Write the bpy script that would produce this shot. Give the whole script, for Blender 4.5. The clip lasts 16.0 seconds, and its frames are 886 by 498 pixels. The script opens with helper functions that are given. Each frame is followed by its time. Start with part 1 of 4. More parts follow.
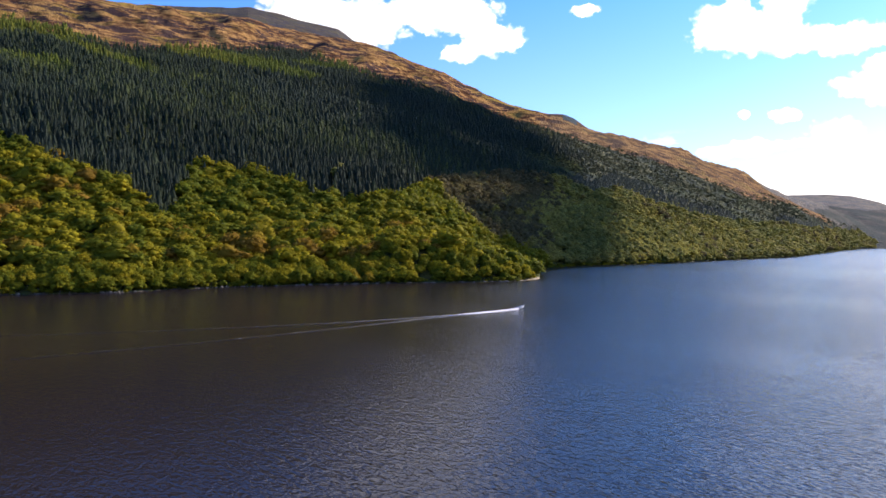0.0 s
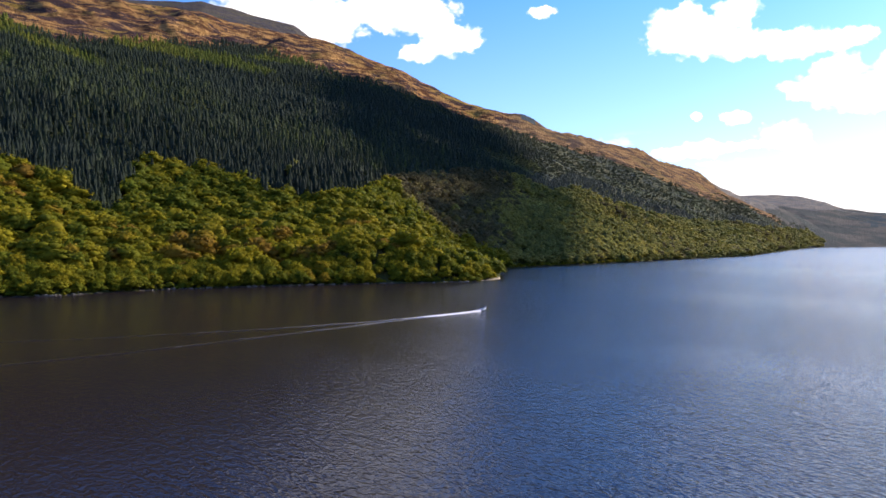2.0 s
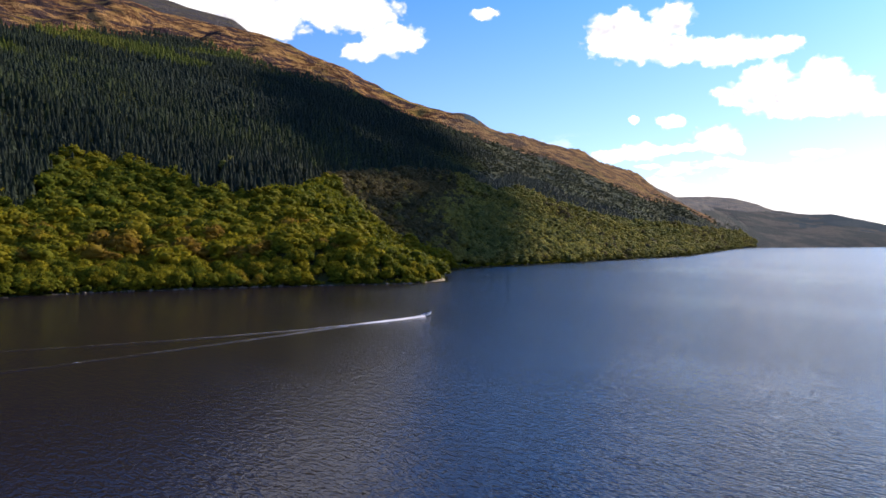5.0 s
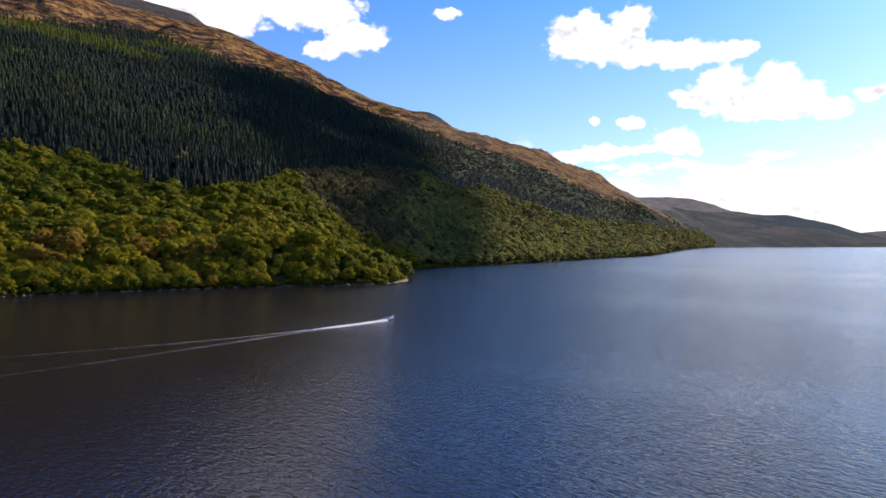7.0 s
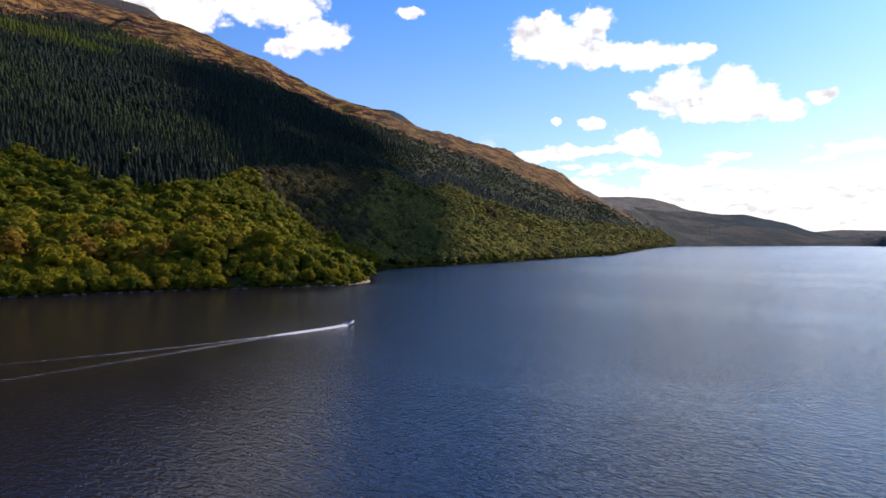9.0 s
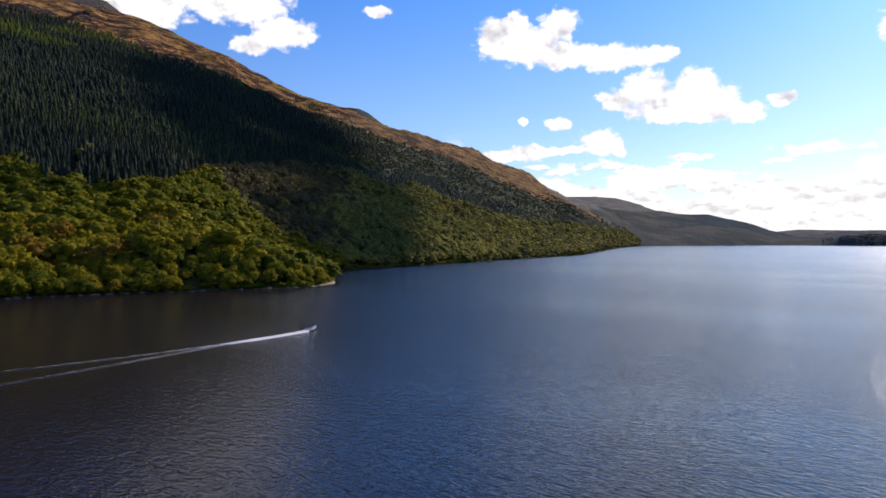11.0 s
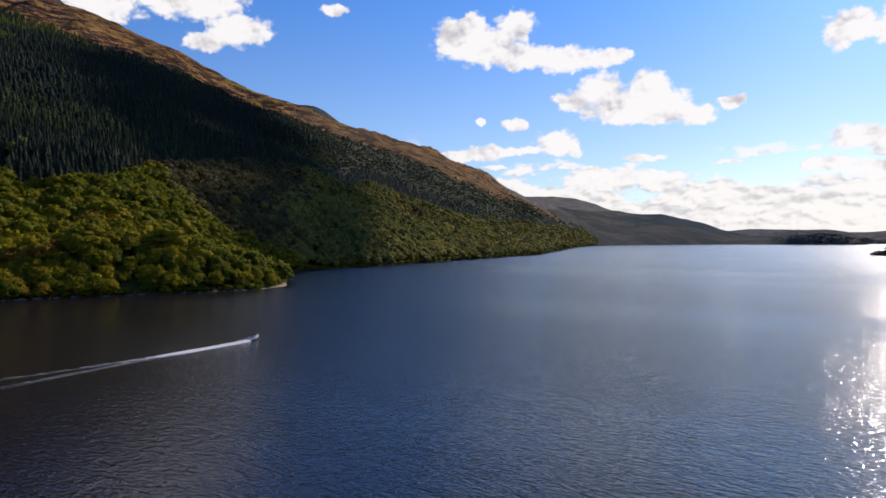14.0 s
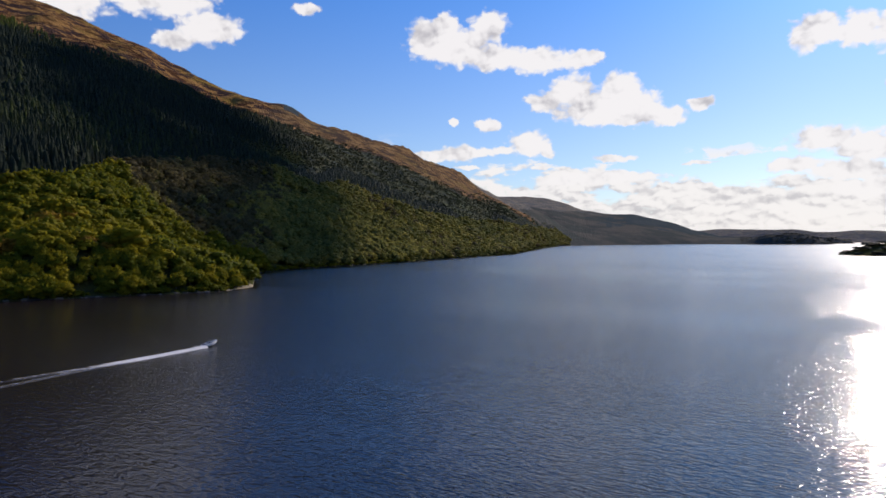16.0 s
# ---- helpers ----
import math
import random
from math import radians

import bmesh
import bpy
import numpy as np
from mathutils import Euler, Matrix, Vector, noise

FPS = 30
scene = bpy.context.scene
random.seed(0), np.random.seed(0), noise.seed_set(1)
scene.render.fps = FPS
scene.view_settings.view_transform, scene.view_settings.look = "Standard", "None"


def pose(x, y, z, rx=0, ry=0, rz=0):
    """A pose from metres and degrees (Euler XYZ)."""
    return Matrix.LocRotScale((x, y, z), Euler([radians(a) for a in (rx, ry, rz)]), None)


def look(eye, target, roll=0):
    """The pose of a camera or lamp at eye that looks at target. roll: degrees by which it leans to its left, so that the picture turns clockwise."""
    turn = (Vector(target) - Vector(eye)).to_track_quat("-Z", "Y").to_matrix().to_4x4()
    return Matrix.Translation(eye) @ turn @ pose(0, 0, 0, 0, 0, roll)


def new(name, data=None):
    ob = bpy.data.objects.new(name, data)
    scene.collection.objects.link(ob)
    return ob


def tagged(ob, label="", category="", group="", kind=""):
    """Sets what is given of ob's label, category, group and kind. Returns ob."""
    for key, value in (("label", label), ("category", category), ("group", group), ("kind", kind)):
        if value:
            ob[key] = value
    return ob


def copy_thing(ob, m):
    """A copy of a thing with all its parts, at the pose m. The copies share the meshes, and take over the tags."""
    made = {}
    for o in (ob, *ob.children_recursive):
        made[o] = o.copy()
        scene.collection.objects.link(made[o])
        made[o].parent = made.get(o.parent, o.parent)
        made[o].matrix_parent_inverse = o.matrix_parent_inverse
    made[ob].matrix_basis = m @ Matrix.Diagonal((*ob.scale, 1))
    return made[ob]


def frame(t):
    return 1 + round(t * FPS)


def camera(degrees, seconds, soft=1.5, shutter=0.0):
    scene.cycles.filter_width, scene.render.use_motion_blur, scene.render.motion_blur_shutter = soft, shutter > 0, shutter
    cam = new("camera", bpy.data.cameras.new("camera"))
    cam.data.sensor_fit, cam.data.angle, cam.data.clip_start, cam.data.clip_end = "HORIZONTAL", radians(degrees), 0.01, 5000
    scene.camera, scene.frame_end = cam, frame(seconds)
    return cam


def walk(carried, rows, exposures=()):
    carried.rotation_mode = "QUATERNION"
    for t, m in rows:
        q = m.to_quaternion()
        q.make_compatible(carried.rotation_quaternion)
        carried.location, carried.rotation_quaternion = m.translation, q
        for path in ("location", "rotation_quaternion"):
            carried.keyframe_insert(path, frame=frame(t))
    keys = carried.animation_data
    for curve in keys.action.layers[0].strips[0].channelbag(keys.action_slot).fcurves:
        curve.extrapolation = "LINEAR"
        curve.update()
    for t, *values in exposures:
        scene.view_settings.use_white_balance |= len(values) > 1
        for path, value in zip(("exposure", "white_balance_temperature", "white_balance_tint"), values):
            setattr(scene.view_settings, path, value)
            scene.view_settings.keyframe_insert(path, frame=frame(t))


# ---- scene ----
# Camera: a drone drifting forward over the water while it turns to the right.
cam = camera(63.1, 16.0, soft=1.62)
ROWS = [
    (0.0, -0.00, -0.67, -0.02, 0.0, 0.0, 26.0),
    (0.5, -0.86, -0.67, -0.04, -0.1, 3.1, 25.9),
    (1.0, -1.69, -0.68, -0.06, -0.1, 6.2, 25.9),
    (1.5, -2.50, -0.69, -0.08, -0.1, 9.3, 25.8),
    (2.0, -3.29, -0.70, -0.09, 0.0, 12.4, 25.8),
    (2.5, -4.07, -0.71, -0.08, 0.1, 15.5, 25.8),
    (3.0, -4.85, -0.72, -0.09, 0.3, 18.6, 25.7),
    (3.5, -5.57, -0.73, -0.09, 0.4, 21.7, 25.7),
    (4.0, -6.32, -0.72, -0.07, 0.7, 24.8, 25.7),
    (6.5, -10.05, -0.72, 0.09, 2.5, 40.3, 25.8),
    (7.0, -10.79, -0.74, 0.09, 2.9, 43.4, 25.8),
    (7.5, -11.52, -0.75, 0.08, 3.5, 46.5, 25.9),
    (8.0, -12.25, -0.76, 0.07, 4.0, 49.6, 25.9),
    (8.5, -12.98, -0.78, 0.06, 4.6, 52.6, 25.9),
    (9.0, -13.71, -0.79, 0.05, 5.2, 55.7, 26.0),
    (11.5, -16.86, -0.81, 0.02, 8.9, 70.5, 26.1),
    (12.0, -17.41, -0.80, 0.01, 9.8, 73.3, 26.1),
    (12.5, -17.96, -0.81, -0.00, 10.6, 76.2, 26.0),
    (13.0, -18.51, -0.81, -0.03, 11.5, 79.0, 26.0),
    (13.5, -19.06, -0.82, -0.05, 12.4, 81.7, 26.0),
    (14.0, -19.61, -0.83, -0.07, 13.4, 84.4, 25.9),
    (14.5, -20.12, -0.82, -0.09, 14.4, 87.1, 25.8),
    (15.0, -20.64, -0.82, -0.10, 15.3, 89.7, 25.7),
    (15.5, -21.18, -0.82, -0.11, 16.4, 92.2, 25.6),
    (16.0, -21.75, -0.82, -0.12, 17.4, 94.7, 25.4),
]
EXPOSURES = [(0.0, 0.97, 6700, 20), (4.0, 0.66, 6700, 20), (8.0, 0.34, 6700, 19), (12.0, 0.06, 6650, 18), (16.0, -0.21, 6650, 18)]
walk(cam, [(t, pose(x, y, z, 90 + pitch, -roll, yaw)) for t, yaw, pitch, roll, x, y, z in ROWS], EXPOSURES)

# ---- light ----
SUN_AZ, SUN_EL = 55.5, 28.0
sun_way = Vector((math.sin(radians(SUN_AZ)) * math.cos(radians(SUN_EL)),
                  math.cos(radians(SUN_AZ)) * math.cos(radians(SUN_EL)), math.sin(radians(SUN_EL))))
sun_data = bpy.data.lights.new("sun", "SUN")
sun_data.energy, sun_data.angle, sun_data.color = 5.0, radians(0.53), (1.0, 0.91, 0.76)
sun = new("sun", sun_data)
sun.matrix_world = look(sun_way * 3000, (0, 0, 0))

world = bpy.data.worlds.new("sky")
scene.world = world
world.use_nodes = True
wt = world.node_tree
wt.nodes.clear()


class Net:
    """A short way to write node trees."""

    def __init__(self, tree):
        self.tree = tree

    def node(self, kind, ins=(), **props):
        n = self.tree.nodes.new(kind)
        for k, v in props.items():
            setattr(n, k, v)
        for k, v in (ins.items() if hasattr(ins, "items") else enumerate(ins)):
            self.put(n.inputs[k], v)
        return n

    def put(self, socket, v):
        if isinstance(v, bpy.types.NodeSocket):
            self.tree.links.new(v, socket)
        elif v is not None:
            socket.default_value = v

    def math(self, op, a, b=None, c=None, clamp=False):
        return self.node("ShaderNodeMath", [a, b, c], operation=op, use_clamp=clamp).outputs[0]

    def vec(self, op, a, b=None, c=None):
        n = self.node("ShaderNodeVectorMath", [a, b, c], operation=op)
        return n.outputs["Value"] if op in ("LENGTH", "DOT_PRODUCT") else n.outputs[0]

    def noise(self, co, scale, detail=4.0, rough=0.55, dim="3D", distort=0.0):
        n = self.node("ShaderNodeTexNoise", {"Vector": co, "Scale": scale, "Detail": detail, "Roughness": rough,
                                             "Distortion": distort}, noise_dimensions=dim)
        return n.outputs[0]

    def span(self, v, a, b, c=0.0, d=1.0, smooth=True):
        n = self.node("ShaderNodeMapRange", {0: v, 1: a, 2: b, 3: c, 4: d})
        n.interpolation_type = "SMOOTHSTEP" if smooth else "LINEAR"
        return n.outputs[0]

    def mix(self, f, a, b, blend="MIX"):
        n = self.node("ShaderNodeMix", data_type="RGBA", blend_type=blend)
        for s, v in zip((n.inputs[0], n.inputs[6], n.inputs[7]), (f, a, b)):
            self.put(s, (*v, 1.0) if isinstance(v, tuple) and len(v) == 3 else v)
        return n.outputs[2]


# The sky: clear blue with fair-weather cumulus and a bank of cloud low over the far shore.
# A cloud is a few puffs: bearing, height, half width, half height, in degrees.
WEST_CLOUD = [(3.8, 15.5, 2.9, 1.2), (1.6, 14.5, 1.8, 0.7), (-0.2, 17.4, 4.9, 1.6), (-6.4, 16.7, 4.0, 2.0), (-10.4, 17.5, 4.0, 1.4)]
HIGH_CLOUD = [(20.9, 15.3, 2.1, 1.7), (21.8, 16.2, 1.4, 1.2), (25.4, 16.2, 1.7, 1.4), (23.2, 14.8, 2.8, 1.7), (26.1, 13.9, 2.7, 1.1),
              (29.2, 13.7, 2.6, 1.1), (32.2, 13.6, 2.1, 0.8), (33.5, 13.9, 1.1, 0.5)]
MIDDLE_CLOUD = [(29.8, 10.6, 1.7, 0.9), (32.0, 11.3, 1.9, 1.4), (35.4, 11.2, 1.8, 1.6), (33.9, 10.0, 3.9, 1.4), (36.9, 9.9, 2.3, 1.4),
                (38.8, 9.2, 1.7, 0.8), (35.6, 9.1, 4.3, 0.5)]
LOW_CLOUD = [(25.5, 8.9, 1.1, 0.6), (24.6, 9.0, 0.6, 0.3), (28.6, 7.4, 1.9, 1.1), (30.0, 6.8, 0.7, 0.5), (22.9, 6.7, 1.8, 0.7),
             (21.1, 6.5, 2.0, 0.5), (24.7, 6.7, 1.3, 0.5), (26.5, 6.9, 1.0, 0.4), (23.9, 5.6, 1.2, 0.2)]
SCRAPS = [(35.0, 6.1, 1.8, 0.3), (41.4, 10.0, 1.0, 0.55), (22.5, 9.1, 0.4, 0.3), (11.0, 17.3, 1.2, 0.4), (29.4, 5.5, 0.8, 0.25),
          (41.2, 5.6, 1.3, 0.2), (34.8, 4.8, 4.2, 0.5), (31.8, 4.5, 3.0, 0.4)]
EAST_CLOUD = [(48.5, 14.1, 1.5, 1.3), (49.6, 14.5, 1.4, 1.2), (51.6, 14.1, 1.5, 1.4), (53.9, 13.7, 1.9, 1.4), (57.0, 13.5, 2.4, 1.9), (54.0, 10.4, 1.0, 0.4)]
EAST_BANK = [(49.6, 6.9, 2.3, 1.0), (52.0, 6.3, 2.2, 1.2), (55.0, 6.5, 2.8, 1.5), (47.6, 5.2, 2.4, 0.6), (51.3, 4.7, 3.0, 0.8), (53.0, 3.4, 3.0, 0.9)]
UPPER_CLOUD = [(28, 22.5, 3.6, 1.6), (33, 24, 4.8, 2.0), (37, 22, 3.2, 1.4), (30, 30, 5.5, 2.4), (36, 33, 6.0, 2.8), (29, 39, 6.0, 2.8), (38, 44, 7.0, 3.0)]
WEST_TOP = [(-3, 22, 5.5, 2.2), (-8, 26, 6.0, 2.8), (0, 30, 5.0, 2.4), (-6, 35, 6.5, 3.0)]
CLOUDS = (UPPER_CLOUD, WEST_TOP, WEST_CLOUD, HIGH_CLOUD, MIDDLE_CLOUD, LOW_CLOUD, SCRAPS, EAST_CLOUD, EAST_BANK)
w = Net(wt)
sky = w.node("ShaderNodeTexSky", sky_type="NISHITA", sun_disc=False, sun_elevation=radians(SUN_EL),
             sun_rotation=radians(SUN_AZ), air_density=1.0, dust_density=0.35, ozone_density=2.0).outputs[0]
way = w.node("ShaderNodeTexCoord").outputs["Generated"]
sep = w.node("ShaderNodeSeparateXYZ", [way]).outputs
bearing = w.math("MULTIPLY", w.math("ARCTAN2", sep[0], sep[1]), 57.29578)
height = w.math("MULTIPLY", w.math("ARCSINE", sep[2]), 57.29578)
flat = w.node("ShaderNodeCombineXYZ", [bearing, height, 0.0]).outputs[0]
warp_c = w.node("ShaderNodeTexNoise", {"Vector": flat, "Scale": 0.8, "Detail": 4.0, "Roughness": 0.55}, noise_dimensions="2D").outputs[1]
warped = w.vec("ADD", flat, w.vec("MULTIPLY", w.vec("SUBTRACT", warp_c, (0.5, 0.5, 0.5)), (0.9, 0.6, 0.0)))
near = 3.0
for puffs in CLOUDS:
    for a, e, ha, he in puffs:
        q = w.vec("LENGTH", w.vec("MULTIPLY_ADD", warped, (1 / ha, 1 / he, 0.0), (-a / ha, -e / he, 0.0)))
        near = w.math("SMOOTH_MIN", near, q, 0.12)


def cell(co, scale):
    n = w.node("ShaderNodeTexVoronoi", {"Vector": co, "Scale": scale, "Smoothness": 0.55}, voronoi_dimensions="2D", feature="SMOOTH_F1")
    return n.outputs["Distance"]


def heads(co):
    """Cauliflower heads of two sizes with a little fray."""
    big, small, fray = cell(co, 0.85), cell(co, 2.0), w.noise(co, 3.2, 5.0, 0.6, "2D")
    v = w.math("ADD", w.math("MULTIPLY", w.math("SUBTRACT", 0.48, big), 0.42), w.math("MULTIPLY", w.math("SUBTRACT", 0.45, small), 0.24))
    return w.math("ADD", v, w.math("MULTIPLY", w.math("SUBTRACT", fray, 0.5), 0.15))


squat = w.vec("MULTIPLY", warped, (1.0, 1.35, 0.0))
billow = heads(squat)
dens = w.math("ADD", w.math("SUBTRACT", 0.95, near), billow)
puff = w.span(dens, -0.08, 0.32)
# low bank: rows of cumulus seen edge on, thickening towards the horizon
bank_n = w.noise(w.vec("MULTIPLY", warped, (0.15, 0.50, 0.0)), 1.0, 6.0, 0.58, "2D")
bank_h = heads(w.vec("MULTIPLY", warped, (0.75, 1.35, 0.0)))
low = w.math("MULTIPLY", w.span(height, 7.0, 2.2), w.span(bearing, 10.0, 30.0))
bank_d = w.math("ADD", w.math("ADD", bank_n, w.math("MULTIPLY", bank_h, 0.16)), w.math("MULTIPLY", low, 0.29))
bank = w.math("MULTIPLY", w.span(bank_d, 0.58, 0.68), w.math("MULTIPLY", w.span(height, 8.5, 5.5), w.span(height, -1.5, -0.5)))
cover = w.math("MAXIMUM", puff, bank)
# tops are bright, undersides and hollows grey
above = heads(w.vec("ADD", squat, (0.22, 0.45, 0.0)))
relief = w.math("ADD", w.math("MULTIPLY", w.math("SUBTRACT", billow, above), 0.55), w.math("MULTIPLY", w.noise(flat, 0.34, 3.0, 0.5, "2D"), 1.2))
grey = w.span(relief, 0.10, 0.66)
bank_up = heads(w.vec("ADD", w.vec("MULTIPLY", warped, (0.75, 1.35, 0.0)), (0.15, 0.4, 0.0)))
bank_grey = w.span(w.math("ADD", w.math("SUBTRACT", bank_h, bank_up), w.math("SUBTRACT", bank_n, 0.5)), -0.34, 0.12)
cloud_col = w.mix(grey, (0.58, 0.59, 0.61), (1.12, 1.15, 1.12))
cloud_col = w.mix(puff, w.mix(bank_grey, (0.72, 0.74, 0.75), (1.11, 1.14, 1.10)), cloud_col)
# the same broken cumulus, unseen, added behind the view to brighten the shaded hillside
over = w.vec("DIVIDE", way, w.node("ShaderNodeCombineXYZ", [w.math("ADD", sep[2], 0.18)] * 3).outputs[0])
field = w.span(w.noise(over, 1.1, 6.0, 0.55), 0.545, 0.64)
behind = w.math("MULTIPLY", w.span(w.vec("DOT_PRODUCT", way, (0.34, 0.94, 0.0)), 0.25, -0.1), w.span(height, 2.0, 9.0))
rest = w.math("MULTIPLY", field, behind)
cloud_col = w.mix(rest, cloud_col, (0.95, 0.94, 0.93))
cover = w.math("MAXIMUM", cover, rest)
SKY, CLOUD = 0.090, 0.92
deep = w.span(height, 3.0, 29.0)
sky_lit = w.mix(deep, (SKY * 0.80, SKY * 1.02, SKY * 1.36), (SKY * 0.21, SKY * 0.86, SKY * 1.72))
sky_lit = w.vec("MULTIPLY", sky, sky_lit)
both = w.mix(w.math("MULTIPLY", cover, 0.96), sky_lit, w.vec("MULTIPLY", cloud_col, (CLOUD, CLOUD, CLOUD)))
bg = w.node("ShaderNodeBackground", {0: both, 1: 1.0})
w.node("ShaderNodeOutputWorld", [bg.outputs[0]])

# ---- materials ----


def material(name):
    m = bpy.data.materials.new(name)
    m.use_nodes = True
    m.node_tree.nodes.clear()
    net = Net(m.node_tree)
    return m, net, net.node("ShaderNodeTexCoord").outputs["Object"]


def finish(net, shader):
    net.node("ShaderNodeOutputMaterial", [shader])


def principled(net, col, rough, bump=None, strength=0.5, distance=1.0, **more):
    p = net.node("ShaderNodeBsdfPrincipled", {"Roughness": rough, **more})
    net.put(p.inputs[0], (*col, 1.0) if isinstance(col, tuple) else col)
    if bump is not None:
        net.put(p.inputs["Normal"], net.node("ShaderNodeBump", {"Strength": strength, "Distance": distance, "Height": bump}).outputs[0])
    return p.outputs[0]


def moor_material(name, straw, peat, green, rock):
    m, n, co = material(name)
    broad = n.noise(co, 0.007, 5.0, 0.6)
    streak = n.noise(n.vec("MULTIPLY", co, (0.75, 1.0, 2.0)), 0.034, 8.0, 0.68, distort=0.6)
    fine = n.noise(co, 0.22, 6.0, 0.7)
    gully = n.math("ABSOLUTE", n.math("SUBTRACT", n.noise(co, 0.011, 6.0, 0.55, distort=1.2), 0.5))
    crag = n.noise(n.vec("MULTIPLY", co, (0.7, 1.0, 2.6)), 0.024, 8.0, 0.68, distort=0.3)
    col = n.mix(n.span(streak, 0.40, 0.58), peat, straw)
    col = n.mix(n.math("MULTIPLY", n.span(broad, 0.50, 0.64), 0.75), col, green)
    col = n.mix(n.math("MULTIPLY", n.span(gully, 0.05, 0.0), 0.35), col, peat)
    col = n.mix(n.math("MULTIPLY", n.span(crag, 0.51, 0.545), 0.92), col, rock)
    col = n.mix(n.math("MULTIPLY", n.span(fine, 0.52, 0.72), 0.45), col, peat)
    rel = n.math("ADD", n.math("ADD", streak, n.math("MULTIPLY", fine, 0.7)), n.math("MULTIPLY", n.span(gully, 0.06, 0.0), -0.15))
    finish(n, principled(n, col, 0.95, rel, 1.0, 7.0, **{"Specular IOR Level": 0.0}))
    return m


def floor_material():
    m, n, co = material("forest_floor")
    a = n.noise(co, 0.05, 6.0, 0.65)
    b = n.noise(co, 0.5, 4.0, 0.6)
    col = n.mix(a, (0.028, 0.040, 0.016), (0.085, 0.090, 0.028))
    col = n.mix(n.span(b, 0.5, 0.7), col, (0.06, 0.05, 0.025))
    finish(n, principled(n, col, 1.0, b, 1.0, 2.0, **{"Specular IOR Level": 0.0}))
    return m


def far_wood_material(name, low, high, deep):
    m, n, co = material(name)
    a = n.noise(co, 0.006, 6.0, 0.62)
    b = n.noise(co, 0.06, 5.0, 0.7)
    col = n.mix(n.span(a, 0.42, 0.6), low, high)
    col = n.mix(n.math("MULTIPLY", n.span(b, 0.4, 0.7), 0.55), col, deep)
    finish(n, principled(n, col, 1.0, b, 1.0, 10.0, **{"Specular IOR Level": 0.0}))
    return m


def shingle_material(name, dark, pale):
    m, n, co = material(name)
    a = n.noise(co, 0.4, 6.0, 0.7)
    b = n.node("ShaderNodeTexVoronoi", {"Vector": co, "Scale": 2.5}).outputs[0]
    col = n.mix(a, dark, pale)
    col = n.mix(n.span(b, 0.0, 0.5), dark, col)
    finish(n, principled(n, col, 0.95, b, 0.8, 0.2, **{"Specular IOR Level": 0.1}))
    return m


def rock_material():
    m, n, co = material("grey_rock")
    tone = n.node("ShaderNodeObjectInfo").outputs["Random"]
    a = n.noise(co, 0.9, 6.0, 0.7)
    col = n.mix(a, (0.05, 0.046, 0.040), (0.24, 0.215, 0.175))
    col = n.mix(n.math("MULTIPLY", tone, 0.5), col, (0.13, 0.115, 0.095))
    col = n.mix(n.span(n.noise(co, 2.3, 4.0), 0.55, 0.68), col, (0.09, 0.10, 0.05))
    finish(n, principled(n, col, 0.85, a, 0.8, 0.4))
    return m


def leaf_material(name, green, yellow, brown, dark, shine=0.46, per_object=False):
    """Foliage: each tree has its own tint, each clump its own shade; some light shines through."""
    m, n, co = material(name)
    tint = n.math("MULTIPLY", n.node("ShaderNodeObjectInfo").outputs["Random"], 0.78) if per_object else n.node("ShaderNodeAttribute", attribute_name="tint").outputs["Fac"]
    clump = n.node("ShaderNodeNewGeometry").outputs["Random Per Island"]
    pos = n.node("ShaderNodeNewGeometry").outputs["Position"]
    stand = n.noise(pos, 0.016, 4.0, 0.6)
    fine = n.noise(pos, 0.9, 4.0, 0.7)
    col = n.mix(n.span(tint, 0.05, 0.75), green, yellow)
    col = n.mix(n.math("MULTIPLY", n.span(n.math("ADD", tint, n.math("MULTIPLY", stand, 0.6)), 1.02, 1.24), 0.9), col, brown)
    col = n.mix(n.math("MULTIPLY", clump, 0.3), col, dark)
    col = n.mix(n.math("MULTIPLY", n.span(fine, 0.45, 0.75), 0.45), col, dark)
    p = principled(n, col, 0.65, fine, 0.6, 0.5, **{"Specular IOR Level": 0.03})
    tr = n.node("ShaderNodeBsdfTranslucent", [n.mix(0.22, col, yellow)])
    mixed = n.node("ShaderNodeMixShader", [shine, p, tr.outputs[0]])
    finish(n, mixed.outputs[0])
    return m


def bark_material():
    m, n, co = material("grey_bark")
    a = n.noise(n.vec("MULTIPLY", co, (6.0, 6.0, 1.0)), 1.0, 5.0, 0.7)
    finish(n, principled(n, n.mix(a, (0.05, 0.04, 0.03), (0.22, 0.19, 0.15)), 0.9, a, 0.8, 0.1))
    return m


